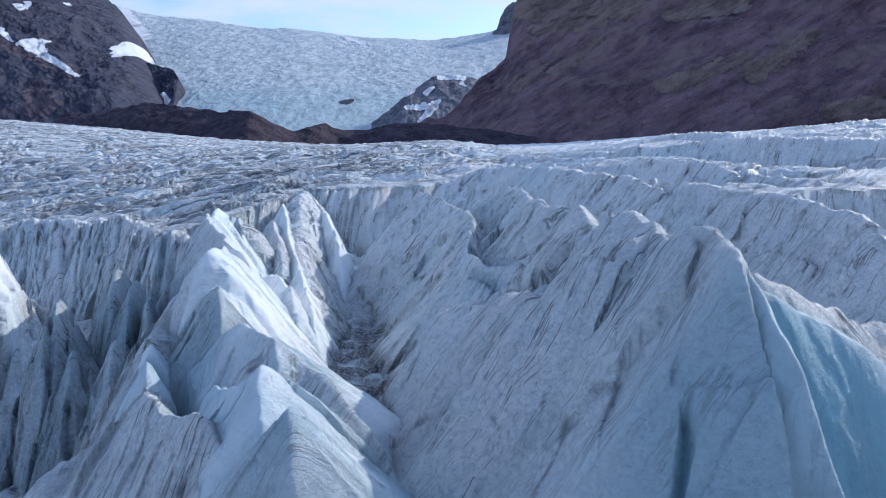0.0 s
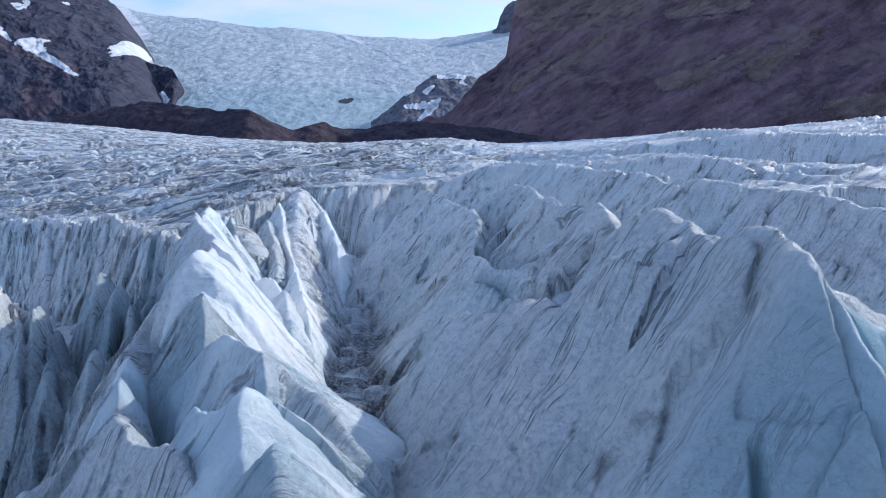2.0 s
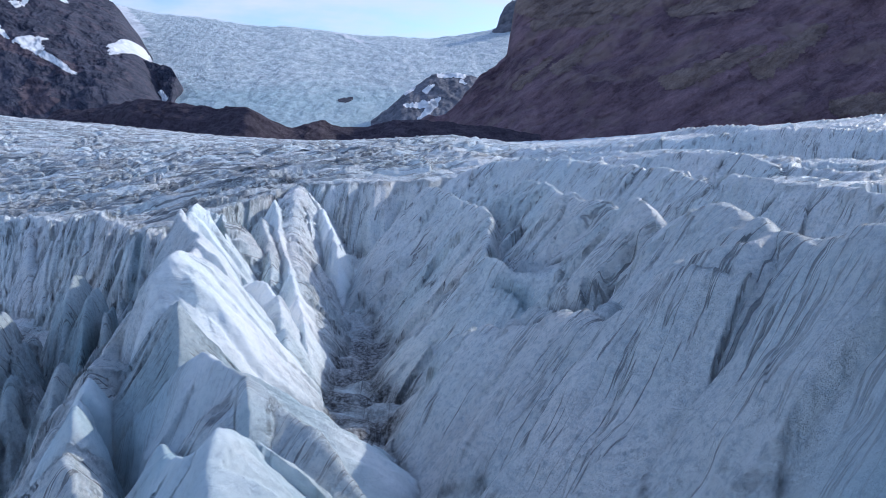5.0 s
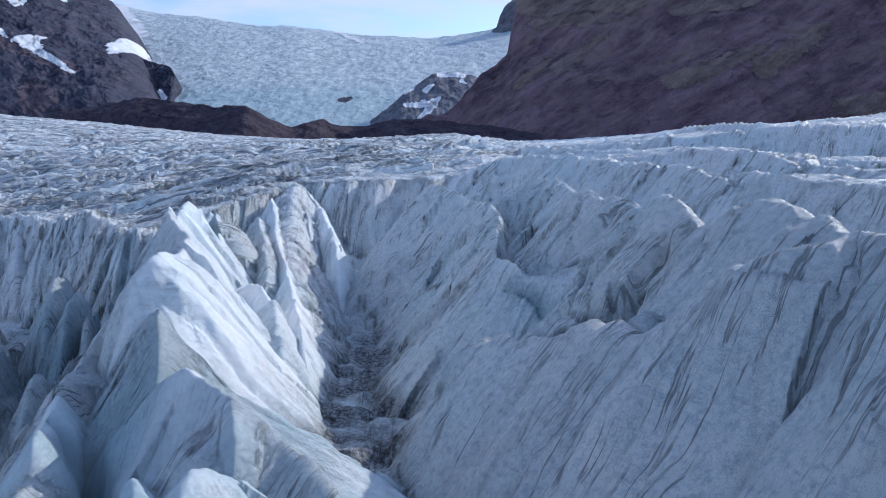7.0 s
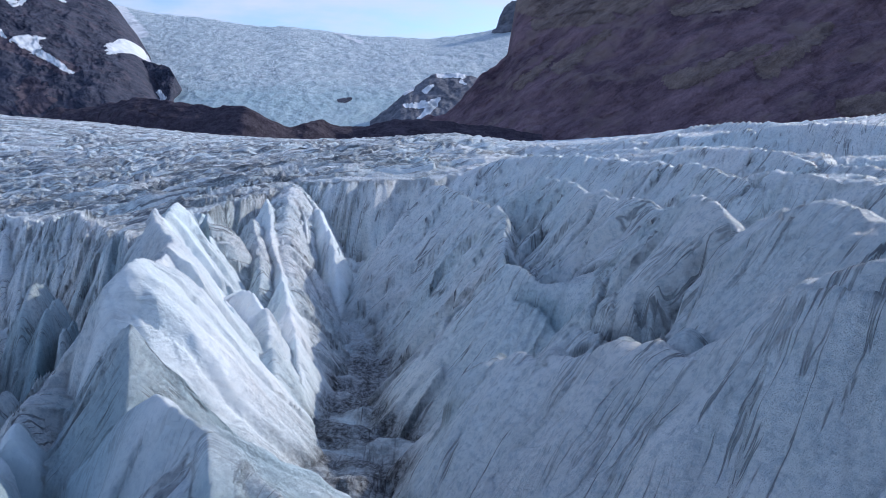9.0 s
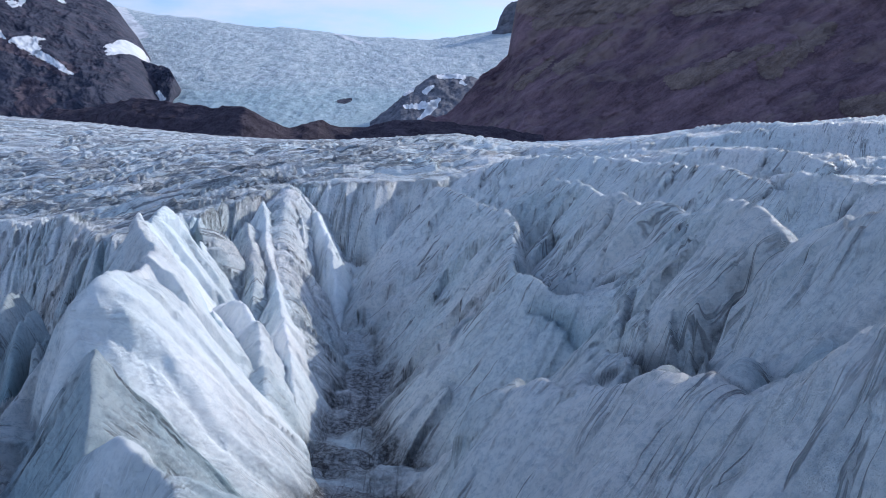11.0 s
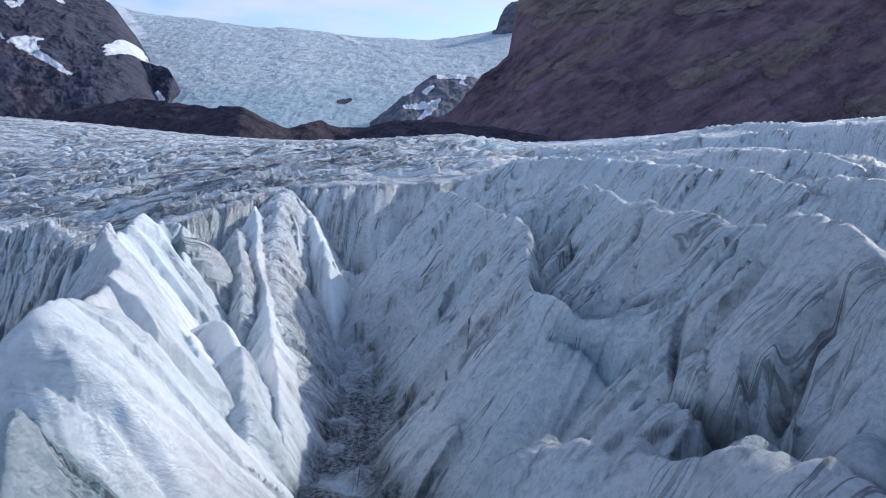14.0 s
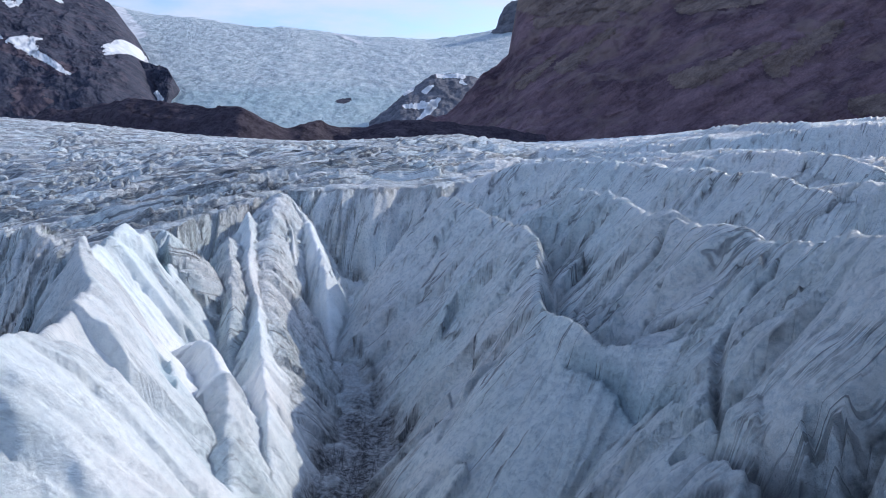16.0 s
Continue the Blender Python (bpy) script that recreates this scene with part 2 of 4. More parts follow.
# left side of the trough
ridge("tall white ice ridge with smooth sloping slabs",
      [(-20.7, 64.7, 21.8), (-19.9, 65.7, 22.6), (-19.9, 67.5, 22.7), (-20.3, 70.0, 22.8), (-21.8, 78.0, 22.6), (-23.2, 82.5, 23.4),
       (-26.8, 89.0, 24.0), (-29.0, 98.0, 24.0), (-30.3, 108.0, 24.2), (-31.5, 118.0, 23.0), (-36.0, 130.0, 22.0)], 1.7, 1.42, 0.25, (1.5, 5.0, 0.12, -1), 0.14, 2.2)
ridge("pointed ice rib with a sunlit edge", [(-20.2, 65.4, 19.2), (-18.6, 62.0, 20.3), (-17.2, 59.2, 20.9), (-16.6, 57.2, 20.0), (-16.0, 55.2, 18.0), (-15.4, 53.2, 15.5)], 1.3, 1.5, 0.12, (0.5, 3.0, 0.1))
ridge("pointed ice mound with a smooth shaded face", [(-17.5, 56.0, 17.0), (-15.6, 55.0, 18.4), (-13.8, 53.8, 19.4), (-12.4, 52.2, 19.0), (-11.2, 50.9, 19.0)], 1.3, 1.3, 0.12, (0.35, 3.0, 0.2))
ridge("pointed spur of the ice mound with a sunlit side", [(-11.6, 51.4, 18.9), (-11.0, 50.4, 18.8), (-10.4, 48.4, 17.6), (-9.9, 46.2, 15.6), (-9.4, 43.6, 12.6)], 0.75, 1.5, 0.12, (0.25, 3.0, 0.2))
ridge("long sunlit flank of the ice mound", [(-11.2, 51.4, 18.6), (-8.6, 49.6, 17.4), (-7.2, 48.0, 16.9), (-4.8, 45.6, 14.7), (-2.6, 43.6, 11.6), (-1.2, 42.4, 9.0)], 1.9, 0.55, 0.25, (0.5, 3.0, 0.2), 0.25)
ridge("rounded blue-white ice mound", [(-15.5, 50.8, 15.3), (-13.4, 46.0, 16.6), (-11.6, 42.4, 17.9), (-10.2, 40.2, 19.3)], 1.3, 1.4, 0.2, (0.4, 3.0, 0.2))
ridge("blue-white ice mound with a sunlit side", [(-8.9, 45.6, 16.8), (-9.5, 42.2, 19.0), (-9.5, 39.6, 19.9), (-8.9, 37.0, 18.6), (-8.3, 34.2, 15.8), (-7.8, 31.0, 11.5)], 0.95, 1.3, 0.2, (0.45, 3.0, 0.2))
ridge("blue-white ice mound with a sunlit side", [(-6.4, 37.4, 17.4), (-6.9, 35.2, 19.0), (-6.7, 33.5, 19.4), (-6.2, 31.5, 17.6), (-5.8, 29.0, 14.0)], 1.05, 1.3, 0.25, (0.4, 3.0, 0.2))
ridge("long striated ice rib above a gully", [(-24.6, 68.0, 17.0), (-23.4, 62.0, 16.8), (-22.3, 56.0, 15.6), (-22.0, 50.0, 13.2), (-22.4, 44.0, 10.6), (-23.0, 38.0, 7.5)], 0.9, 1.6, 0.3, (0.8, 1.6, 0.9), 0.3)
ridge("low jagged ice crest", [(-19.5, 50.5, 15.4), (-17.8, 46.0, 16.4), (-14.8, 41.6, 16.4), (-12.4, 38.8, 17.5), (-11.0, 37.0, 16.6)], 1.2, 1.3, 0.2, (0.5, 2.2, 0.4))
ridge("thin upright blade of ice", [(-23.0, 60.0, 15.8), (-21.9, 57.5, 16.9), (-21.0, 54.6, 16.0), (-20.0, 51.4, 16.7), (-19.4, 49.6, 14.5)], 1.5, 1.7, 0.15, (0.4, 1.5, 0.4))
ridge(S, [(-78.0, 121.0, 12.0), (-70.0, 119.0, 11.5), (-62.2, 118.0, 10.0), (-57.5, 114.0, 8.0), (-54.0, 108.0, 4.0), (-51.0, 100.0, -1.0)], 1.6, 1.8, 0.4, (1.6, 3.2, 0.4))
ridge("jagged ice tower with a sunlit side", [(-76.0, 124.0, 21.0), (-69.0, 116.0, 20.5), (-64.5, 111.0, 18.5), (-62.0, 107.0, 12.0)], 2.0, 2.2, 0.3, (1.2, 2.6, 0.3), 0.8)
for x, y, z in ((-38.0, 88.0, 17.5), (-34.5, 84.0, 16.2), (-31.0, 79.5, 15.4), (-41.5, 80.0, 14.6), (-36.0, 73.0, 12.0), (-30.5, 69.0, 12.4)):
    ridge("ragged blue ice pillar in a gully", [(x - 0.8, y + 5, z + 1.2), (x, y + 1, z), (x + 0.8, y - 2.5, z - 5), (x + 2.0, y - 6, z - 13)], 2.3, 2.6, 0.2, (0.9, 1.6, 0.2), 0.6)
# pillars of the headwall over the left gully
HEAD = [(-95, 172, 18.5), (-80, 163, 20.2), (-74, 160, 19.5), (-68, 155, 20.0), (-62.5, 151, 21.2), (-57, 143.5, 20.0), (-51, 135.5, 20.2), (-46.5, 127.5, 19.6), (-42, 119.5, 19.8), (-36, 116, 20.6), (-31, 112, 23.0)]
ridge("long ragged ice headwall over a gully", HEAD, 1.0, 1.9, 0.6, (1.8, 3.6, 0.3), 0.7)
for x, y, z in HEAD[1:-2]:
    wx, wy, wz = random.uniform(-2, 2), random.uniform(-4, 4), random.uniform(-2.5, 0.3)
    ridge("rough ice pillar with vertical grooves",
          [(x, y, z + wz), (x + 1.6 + wx * 0.3, y - 5.5, z - 2.5 + wz), (x + 4.0 + wx, y - 13, z - 10), (x + 6.5 + wx, y - 21 + wy, z - 20)],
          random.uniform(1.5, 2.2), random.uniform(1.7, 2.4), 0.35, (1.3, 2.4, 0.25), 0.5)
ridge("domed ice buttress hung with ice folds", [(-28.0, 160.0, 26.0), (-26.4, 149.0, 24.8), (-24.8, 136.0, 22.2), (-22.6, 122.0, 18.8), (-18.8, 107.0, 15.0), (-15.2, 95.0, 11.4)],
      1.5, 1.0, 1.2, (0.9, 3.0, 0.2))
ridge("pale ice blade with a sunlit edge", [(-28.3, 139.5, 24.0), (-25.6, 129.0, 21.4), (-23.2, 118.0, 19.4), (-20.9, 112.0, 17.4), (-19.3, 105.0, 16.4), (-16.6, 95.0, 15.0), (-14.3, 86.0, 13.8), (-13.0, 80.5, 9.5)],
      1.9, 1.7, 0.12, (0.7, 2.6, 0.3), 0.5)
ridge("pale ice blade with a sunlit edge", [(-25.4, 148.0, 23.2), (-22.6, 139.0, 21.0), (-20.8, 131.0, 17.2), (-19.6, 126.0, 11.5)], 3.4, 2.0, 0.12, (0.7, 2.3, 0.3), 0.5)
ridge("dirty broken ice block beside a fin", [(-28.5, 130.0, 21.4), (-25.8, 121.0, 20.6), (-23.6, 113.5, 19.4), (-22.2, 107.5, 17.0), (-20.8, 101.0, 12.5)], 2.0, 1.9, 0.3, (1.4, 1.9, 0.3), 0.6)
ridge(W, [(-21.0, 95.0, 17.4), (-19.2, 91.0, 17.6), (-17.2, 87.0, 16.7), (-16.0, 83.0, 15.5), (-14.9, 79.0, 14.6), (-13.8, 75.0, 13.4), (-12.2, 69.5, 10.6)], 1.9, 1.0, 0.3, (0.7, 2.6, 0.3), 0.4)
T = "smooth pale ice buttress above the trough"
ridge(T, [(-25.5, 156.0, 24.6), (-22.0, 148.0, 22.2), (-19.2, 137.0, 19.9), (-17.8, 131.8, 19.2), (-16.6, 127.5, 15.4), (-15.2, 121.0, 9.0)], 2.6, 1.9, 0.45, (0.9, 2.2, 0.3), 0.4)
ridge("folded ice pillar below the buttress", [(-20.6, 126.0, 16.0), (-18.6, 121.5, 15.4), (-16.8, 115.0, 11.0), (-15.0, 108.0, 6.5)], 2.4, 1.8, 0.3, (1.0, 1.8, 0.3), 0.4)
# centre
ridge(S, [(-5.5, 138.0, 23.5), (-3.4, 130.0, 26.4), (-1.0, 125.6, 25.9), (2.2, 118.7, 24.3), (3.9, 108.0, 24.2), (4.2, 102.0, 22.8), (3.4, 95.0, 20.6), (2.7, 85.5, 20.6)],
      2.4, 1.25, 0.35, (1.0, 2.8, -0.2))
ridge("collar of ice round a hollow", [(2.7, 86.0, 20.7), (3.6, 83.0, 20.8), (4.6, 81.0, 20.3), (6.2, 79.8, 20.2), (8.3, 78.5, 20.5), (9.8, 78.0, 21.6), (11.5, 76.5, 24.0)], 2.4, 1.1, 0.15, (0.7, 3.0, 0.0))
ridge("small blue-white ice cone", [(-4.7, 83.6, 11.4), (-4.1, 83.0, 12.7), (-3.2, 82.7, 11.6)], 1.5, 1.5, 0.3, (0.2, 2.0, 0.2))
# right side of the trough
ridge(S, [(6.5, 121.0, 25.0), (10.6, 117.0, 27.2), (11.4, 106.0, 26.9), (11.6, 92.0, 26.3), (12.0, 88.6, 25.8), (13.0, 84.0, 26.0), (14.4, 81.0, 25.7), (13.4, 74.0, 26.3),
          (12.0, 66.0, 26.9), (12.1, 62.8, 26.0)], 1.4, 1.2, 0.35, (1.0, 2.8, -0.2))
ridge("broad humped ice ridge with fine surface grain", [(11.0, 63.0, 22.5), (12.6, 61.0, 25.8), (13.8, 57.0, 26.9), (14.2, 51.0, 26.4), (15.5, 46.0, 25.5)], 1.3, 1.2, 0.45, (0.6, 3.0, 0.02))
ridge("great humped ice ridge with diagonal grooves", [(8.0, 51.0, 22.2), (9.4, 47.0, 25.2), (11.0, 45.6, 25.9), (12.7, 45.8, 26.5), (13.4, 43.0, 26.4), (13.3, 39.8, 26.9), (13.7, 37.0, 26.9), (13.6, 34.3, 26.3)],
      3.2, 1.25, 0.5, (0.55, 3.4, 0.08))
ridge("knobbly low ice crest", [(9.2, 47.5, 24.9), (8.0, 50.6, 22.4), (6.6, 51.9, 21.6), (4.9, 56.0, 20.9), (2.2, 60.6, 19.2), (0.5, 64.0, 18.0), (-2.5, 68.0, 13.0)], 1.1, 1.25, 0.6, (0.5, 3.6, 0.05), 0.5)
for x, y, z in ((0.5, 64.0, 18.3), (2.9, 59.8, 19.9), (5.1, 56.3, 21.0), (7.4, 54.3, 21.8), (9.8, 52.7, 23.0)):
    ridge("knobbly blue-white ice lobe", [(x + 1.6, y + 2.2, z - 1.5), (x + 0.4, y + 0.6, z - 0.1), (x - 0.5, y - 0.9, z - 0.5), (x - 1.5, y - 3.0, z - 3.2), (x - 2.6, y - 5.0, z - 7.0)],
          1.5, 1.4, 0.5, (0.55, 2.2, 0.0), 0.15)
ridge("steep blue ice buttress", [(13.6, 34.4, 26.2), (14.2, 32.8, 24.2), (14.3, 30.4, 22.2), (15.1, 28.8, 19.0), (15.9, 27.0, 15.0)], 4.0, 1.5, 0.3, (0.12, 3.0, 0.2), 0.03)
ridge("dark blue ice wall above a crevasse", [(15.0, 36.6, 24.4), (18.5, 37.5, 22.6), (21.7, 38.0, 20.8), (28.0, 39.0, 18.5), (36.0, 40.0, 17.0)], 1.3, 2.2, 0.3, (0.25, 3.0, 0.3))
ridge(S, [(16.6, 42.5, 24.6), (18.0, 42.6, 24.0), (23.9, 46.0, 21.5), (31.0, 50.0, 19.6), (40.0, 55.0, 19.0)], 1.3, 1.6, 0.4, (0.6, 3.0, 0.4))
ridge(S, [(2.4, 164.0, 28.0), (9.7, 163.0, 30.6), (16.7, 151.0, 30.8), (22.0, 145.0, 30.4), (25.5, 135.0, 29.6), (27.5, 125.0, 29.3), (28.8, 114.0, 28.8), (31.2, 109.0, 27.4)],
      0.9, 1.2, 0.5, (1.0, 3.0, -0.2))
ridge(S, [(30.0, 111.0, 27.2), (33.0, 109.0, 28.2), (38.0, 105.0, 27.8), (43.0, 98.0, 26.8), (48.0, 88.0, 25.0)], 0.9, 1.1, 0.5, (0.8, 3.0, -0.2))
ridge(S, [(36.0, 160.0, 31.0), (43.0, 153.0, 32.3), (49.5, 148.0, 32.2), (52.5, 140.0, 30.0)], 0.9, 1.2, 0.4, (0.8, 3.0, -0.2))
ridge(S, [(52.0, 142.0, 29.5), (55.5, 140.0, 30.0), (60.0, 144.0, 30.6), (68.0, 138.0, 29.5)], 0.9, 1.2, 0.4, (0.8, 3.0, -0.2))
ridge(S, [(50.0, 182.0, 35.0), (65.0, 171.0, 37.2), (78.0, 165.0, 37.0), (95.0, 155.0, 36.0)], 0.8, 1.0, 0.5, (0.8, 3.0, -0.2))

def slabs(u, v, seed, edge=0.93):
    """Overlapping slabs: each rises slowly across u and breaks off; with the dark line of the break."""
    w = u + 0.7 * gnoise(u * 0.45, v, seed) + 0.12 * gnoise(u * 2.1, v * 6, seed + 1)
    n = np.floor(w)
    f = w - n
    weight = 0.1 + 0.9 * lattice(n, n * 0 + 3, seed) / (2 * math.pi)
    weight = weight * ease(-0.5, 0.3, gnoise(n * 1.7 + 0.4, v * 1.3 + n * 5.1, seed + 2))
    saw = np.where(f < edge, f / edge, (1 - f) / (1 - edge))
    return (saw - 0.5) * weight, np.where(f > edge, 1 - np.abs(f - (1 + edge) / 2) / ((1 - edge) / 2), 0) * np.clip(weight * 1.5, 0, 1)


def plates(u, v, seed):
    """Broken plates: each cell has its own height and tilt; with the distance from the nearest break."""
    iu, iv = np.floor(u), np.floor(v)
    best, second = np.full(u.shape, 9, np.float32), np.full(u.shape, 9, np.float32)
    height = np.zeros(u.shape, np.float32)
    for a in (-1, 0, 1):
        for b in (-1, 0, 1):
            p = lattice(iu + a, iv + b, seed) / (2 * math.pi)
            q = (p * 57.31) % 1.0
            du, dv = u - (iu + a + 0.1 + 0.8 * p), v - (iv + b + 0.1 + 0.8 * q)
            d = du * du + dv * dv
            m = d < best
            second = np.where(m, best, np.minimum(second, d))
            height = np.where(m, (p * 31.7) % 1.0 - 0.5 + (q - 0.2) * 0.8 * du + (p - 0.5) * 0.9 * dv, height)
            best = np.where(m, d, best)
    return height, np.sqrt(second) - np.sqrt(best)


WALL_BLUE = 1 + [r["label"] for r in RIDGES].index("dark blue ice wall above a crevasse")


def evaluate_ridge(r, number, X, Y, below):
    """Height, run along the crest, distance down from it, dark seams and side, for the ridge over arrays."""
    wob = 0.16
    X, Y = X + wob * fbm(X * 0.4, Y * 0.4, 3, 130 + number), Y + wob * fbm(X * 0.4, Y * 0.4, 3, 150 + number)
    line = spline(r["crest"], 4)
    best = np.full(X.shape, 1e9, np.float32)
    run, zc, side = np.zeros_like(X), np.zeros_like(X), np.zeros_like(X)
    beyond, s0 = np.zeros_like(X), 0.0
    line = list(line)
    for a, b in zip(line[:-1], line[1:]):
        e = b - a
        ln = math.hypot(e[0], e[1]) + 1e-6
        ux, uy = e[0] / ln, e[1] / ln
        px, py = X - a[0], Y - a[1]
        past = px * ux + py * uy
        along = np.clip(past, 0, ln)
        dx, dy = px - along * ux, py - along * uy
        d2 = dx * dx + dy * dy
        m = d2 < best
        best = np.where(m, d2, best)
        run = np.where(m, s0 + along, run)
        zc = np.where(m, a[2] + e[2] * along / ln, zc)
        side = np.where(m, np.sign(ux * py - uy * px), side)
        if a is line[0] or b is line[-1]:
            beyond = np.where(m, past - along, beyond)
        else:
            beyond = np.where(m, 0, beyond)
        s0 += ln
    d = np.sqrt(best)
    amp, wide, skew = r["flute"][:3]
    turn = -1.0 if len(r["flute"]) > 3 else 1.0
    k = np.where(side > 0, r["left"], r["right"]).astype(np.float32)
    rd = r["round"]
    warp = fbm(X * 0.10, Y * 0.10, 2, 40 + number) * 0.9
    down = d * np.sqrt(1 + k * k)
    first, last = line[0], line[-1]
    ln = math.hypot(last[0] - first[0], last[1] - first[1])
    straight = ((X - first[0]) * (last[0] - first[0]) + (Y - first[1]) * (last[1] - first[1])) / ln
    u = 0.3 * (run + beyond) + 0.7 * straight + side * skew * down + warp
    zc = zc + r["jag"] * fbm(run * 0.45, run * 0 + number, 3, 11)
    h = zc - k * (np.sqrt(d * d + rd * rd) - rd)
    h = h - np.where(k < 0.7, 0.22 * np.maximum(d - 2.5, 0) ** 2 + 1.5 * np.abs(beyond), 0) - r["snub"] * np.abs(beyond)
    # the detail is worked out only where this ridge may come to the surface
    some = h > below - 4
    shape, whole, whole_side = h.shape, np.full(h.shape, -99, np.float32), side
    h, u, down, d, beyond, side = (field[some] for field in (h, u, down, d, beyond, side))
    fade = 0.3 + 0.7 * ease(0.0, 2.2, d)
    calm = 0.25 if turn < 0 or skew < 0.1 else 1.0
    h = h + fade * amp * 0.55 * fbm(u / (wide * 3.0), down / (wide * 9) + number, 2, 170 + number)
    s0_, m0 = slabs(turn * u / (wide * 2.3) + 5, down / (wide * 30), 470 + number, 0.965)
    s1, m1 = slabs(turn * u / wide, down / (wide * 11), 270 + number, 0.93)
    s2, m2 = slabs(turn * u / (wide * 0.42) + 9, down / (wide * 5), 370 + number, 0.88)
    s3, m3 = slabs(turn * u / (wide * 0.19) + 2, down / (wide * 2.4), 320 + number, 0.8)
    f1 = np.abs(gnoise(u / (wide * 0.85) + 11, down / (wide * 5), 570 + number))
    f2 = np.abs(gnoise(u / (wide * 0.33) + 31, down / (wide * 2.2), 670 + number))
    keep = ease(-0.25, 0.3, gnoise(u / (wide * 2.2), down / (wide * 4), 870 + number))
    big, small = (1.3, 0.12 if turn < 0 else 0.28) if calm < 1 else (1.2, 1.2)
    lean = 0.25 * gnoise(u / (wide * 2.5), down / (wide * 4), 990 + number)
    p1, e1 = plates(u / (wide * 1.15) + lean, down / (wide * 3.2) + 0.5 * lean, 951 + number)
    p2, e2 = plates(u / (wide * 0.45) - lean, down / (wide * 1.1) + lean, 971 + number)
    h = h + fade * amp * (1.6 * p1 + 0.45 * (0.4 + 0.6 * keep) * p2)
    split_ = 0.9 * np.clip(1 - e1 / 0.07, 0, 1) + 0.5 * keep * np.clip(1 - e2 / 0.10, 0, 1)
    h = h + fade * amp * (big * s0_ + 0.7 * s1 + small * (0.1 + 0.5 * keep) * s2 + small * 0.25 * keep * s3 + calm * (1.0 * (f1 - 0.35) + 0.45 * (f2 - 0.35)))
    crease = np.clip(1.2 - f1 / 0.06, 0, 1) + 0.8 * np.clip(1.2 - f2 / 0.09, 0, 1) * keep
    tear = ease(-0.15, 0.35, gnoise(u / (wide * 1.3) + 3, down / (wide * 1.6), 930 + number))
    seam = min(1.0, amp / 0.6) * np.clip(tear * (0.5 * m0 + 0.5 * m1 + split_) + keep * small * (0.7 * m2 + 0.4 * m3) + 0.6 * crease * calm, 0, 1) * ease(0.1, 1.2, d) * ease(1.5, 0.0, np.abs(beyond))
    made = [whole]
    whole[some] = h
    for part_ in (u + number * 57.0, down, seam):
        made.append(np.zeros(shape, np.float32))
        made[-1][some] = part_
    return (*made, whole_side)


def plateau(X, Y):
    """The upper surface of the glacier beyond the broken edge."""
    near = 28.2 + 0.10 * (Y - 180) + 0.10 * np.minimum(X, 50) + 0.03 * np.clip(X - 50, 0, 300)
    near = near + 2.2 * np.exp(-((X + 30) / 20) ** 2) * ease(240, 185, Y)
    bearing = X / np.maximum(Y, 60)
    edge = np.interp(bearing, (-0.57, -0.42, -0.28, -0.13, 0.01, 0.157, 0.30, 0.45, 0.57),
                     (72, 65.5, 57.5, 52.5, 51, 54, 60.5, 63, 66.5))
    far = edge - 2.5 + (Y - 640) * np.where(Y > 640, -0.02, 0.045)
    w = ease(-10, 60, X)
    return near + (far - near) * (ease(230, 560, Y) * (1 - w) + ease(150, 300, Y) * w)


RIM_X = (-300, -120, -78, -63, -52, -43, -37, -29, -25, -19, -8, 3, 10, 24, 40, 60, 120, 300)
RIM_Y = (230, 185, 162, 152, 137, 123, 137, 164, 160, 162, 166, 165, 163, 146, 112, 118, 120, 130)
RIM_RUN = np.r_[0, np.cumsum(np.hypot(np.diff(RIM_X), np.diff(RIM_Y)))]


def edge_line(X):
    """Where the plateau breaks off towards the camera."""
    return np.interp(X, RIM_X, RIM_Y)


def floor_level(X, Y):
    v = np.interp(Y, (-100, 30, 45, 53, 67, 72, 97, 128, 137, 162), (5, 8, 10.2, 10.9, 10.6, 9.5, 7.8, 9.0, 10.5, 13))
    left = np.interp(Y, (40, 70, 100, 130), (2, -1, -3, 3))
    w = ease(-24, -34, X)
    z = v * (1 - w) + left * w
    w = ease(14, 22, X)
    return z * (1 - w) + 13.5 * w


def waves(w, run, seed, top):
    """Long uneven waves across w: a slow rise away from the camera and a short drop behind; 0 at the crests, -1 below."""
    n = np.floor(w)
    f = w - n
    size = 0.3 + 0.7 * ease(-0.5, 0.5, gnoise(n * 3.7 + 0.3, run + n * 9.1, seed))
    saw = np.where(f < top, f / top, (1 - f) / (1 - top))
    saw = 0.4 * saw + 0.6 * np.sin(saw * math.pi / 2)
    return size * (saw - 1), np.where(f < 0.16, 1 - f / 0.16, 0) * size


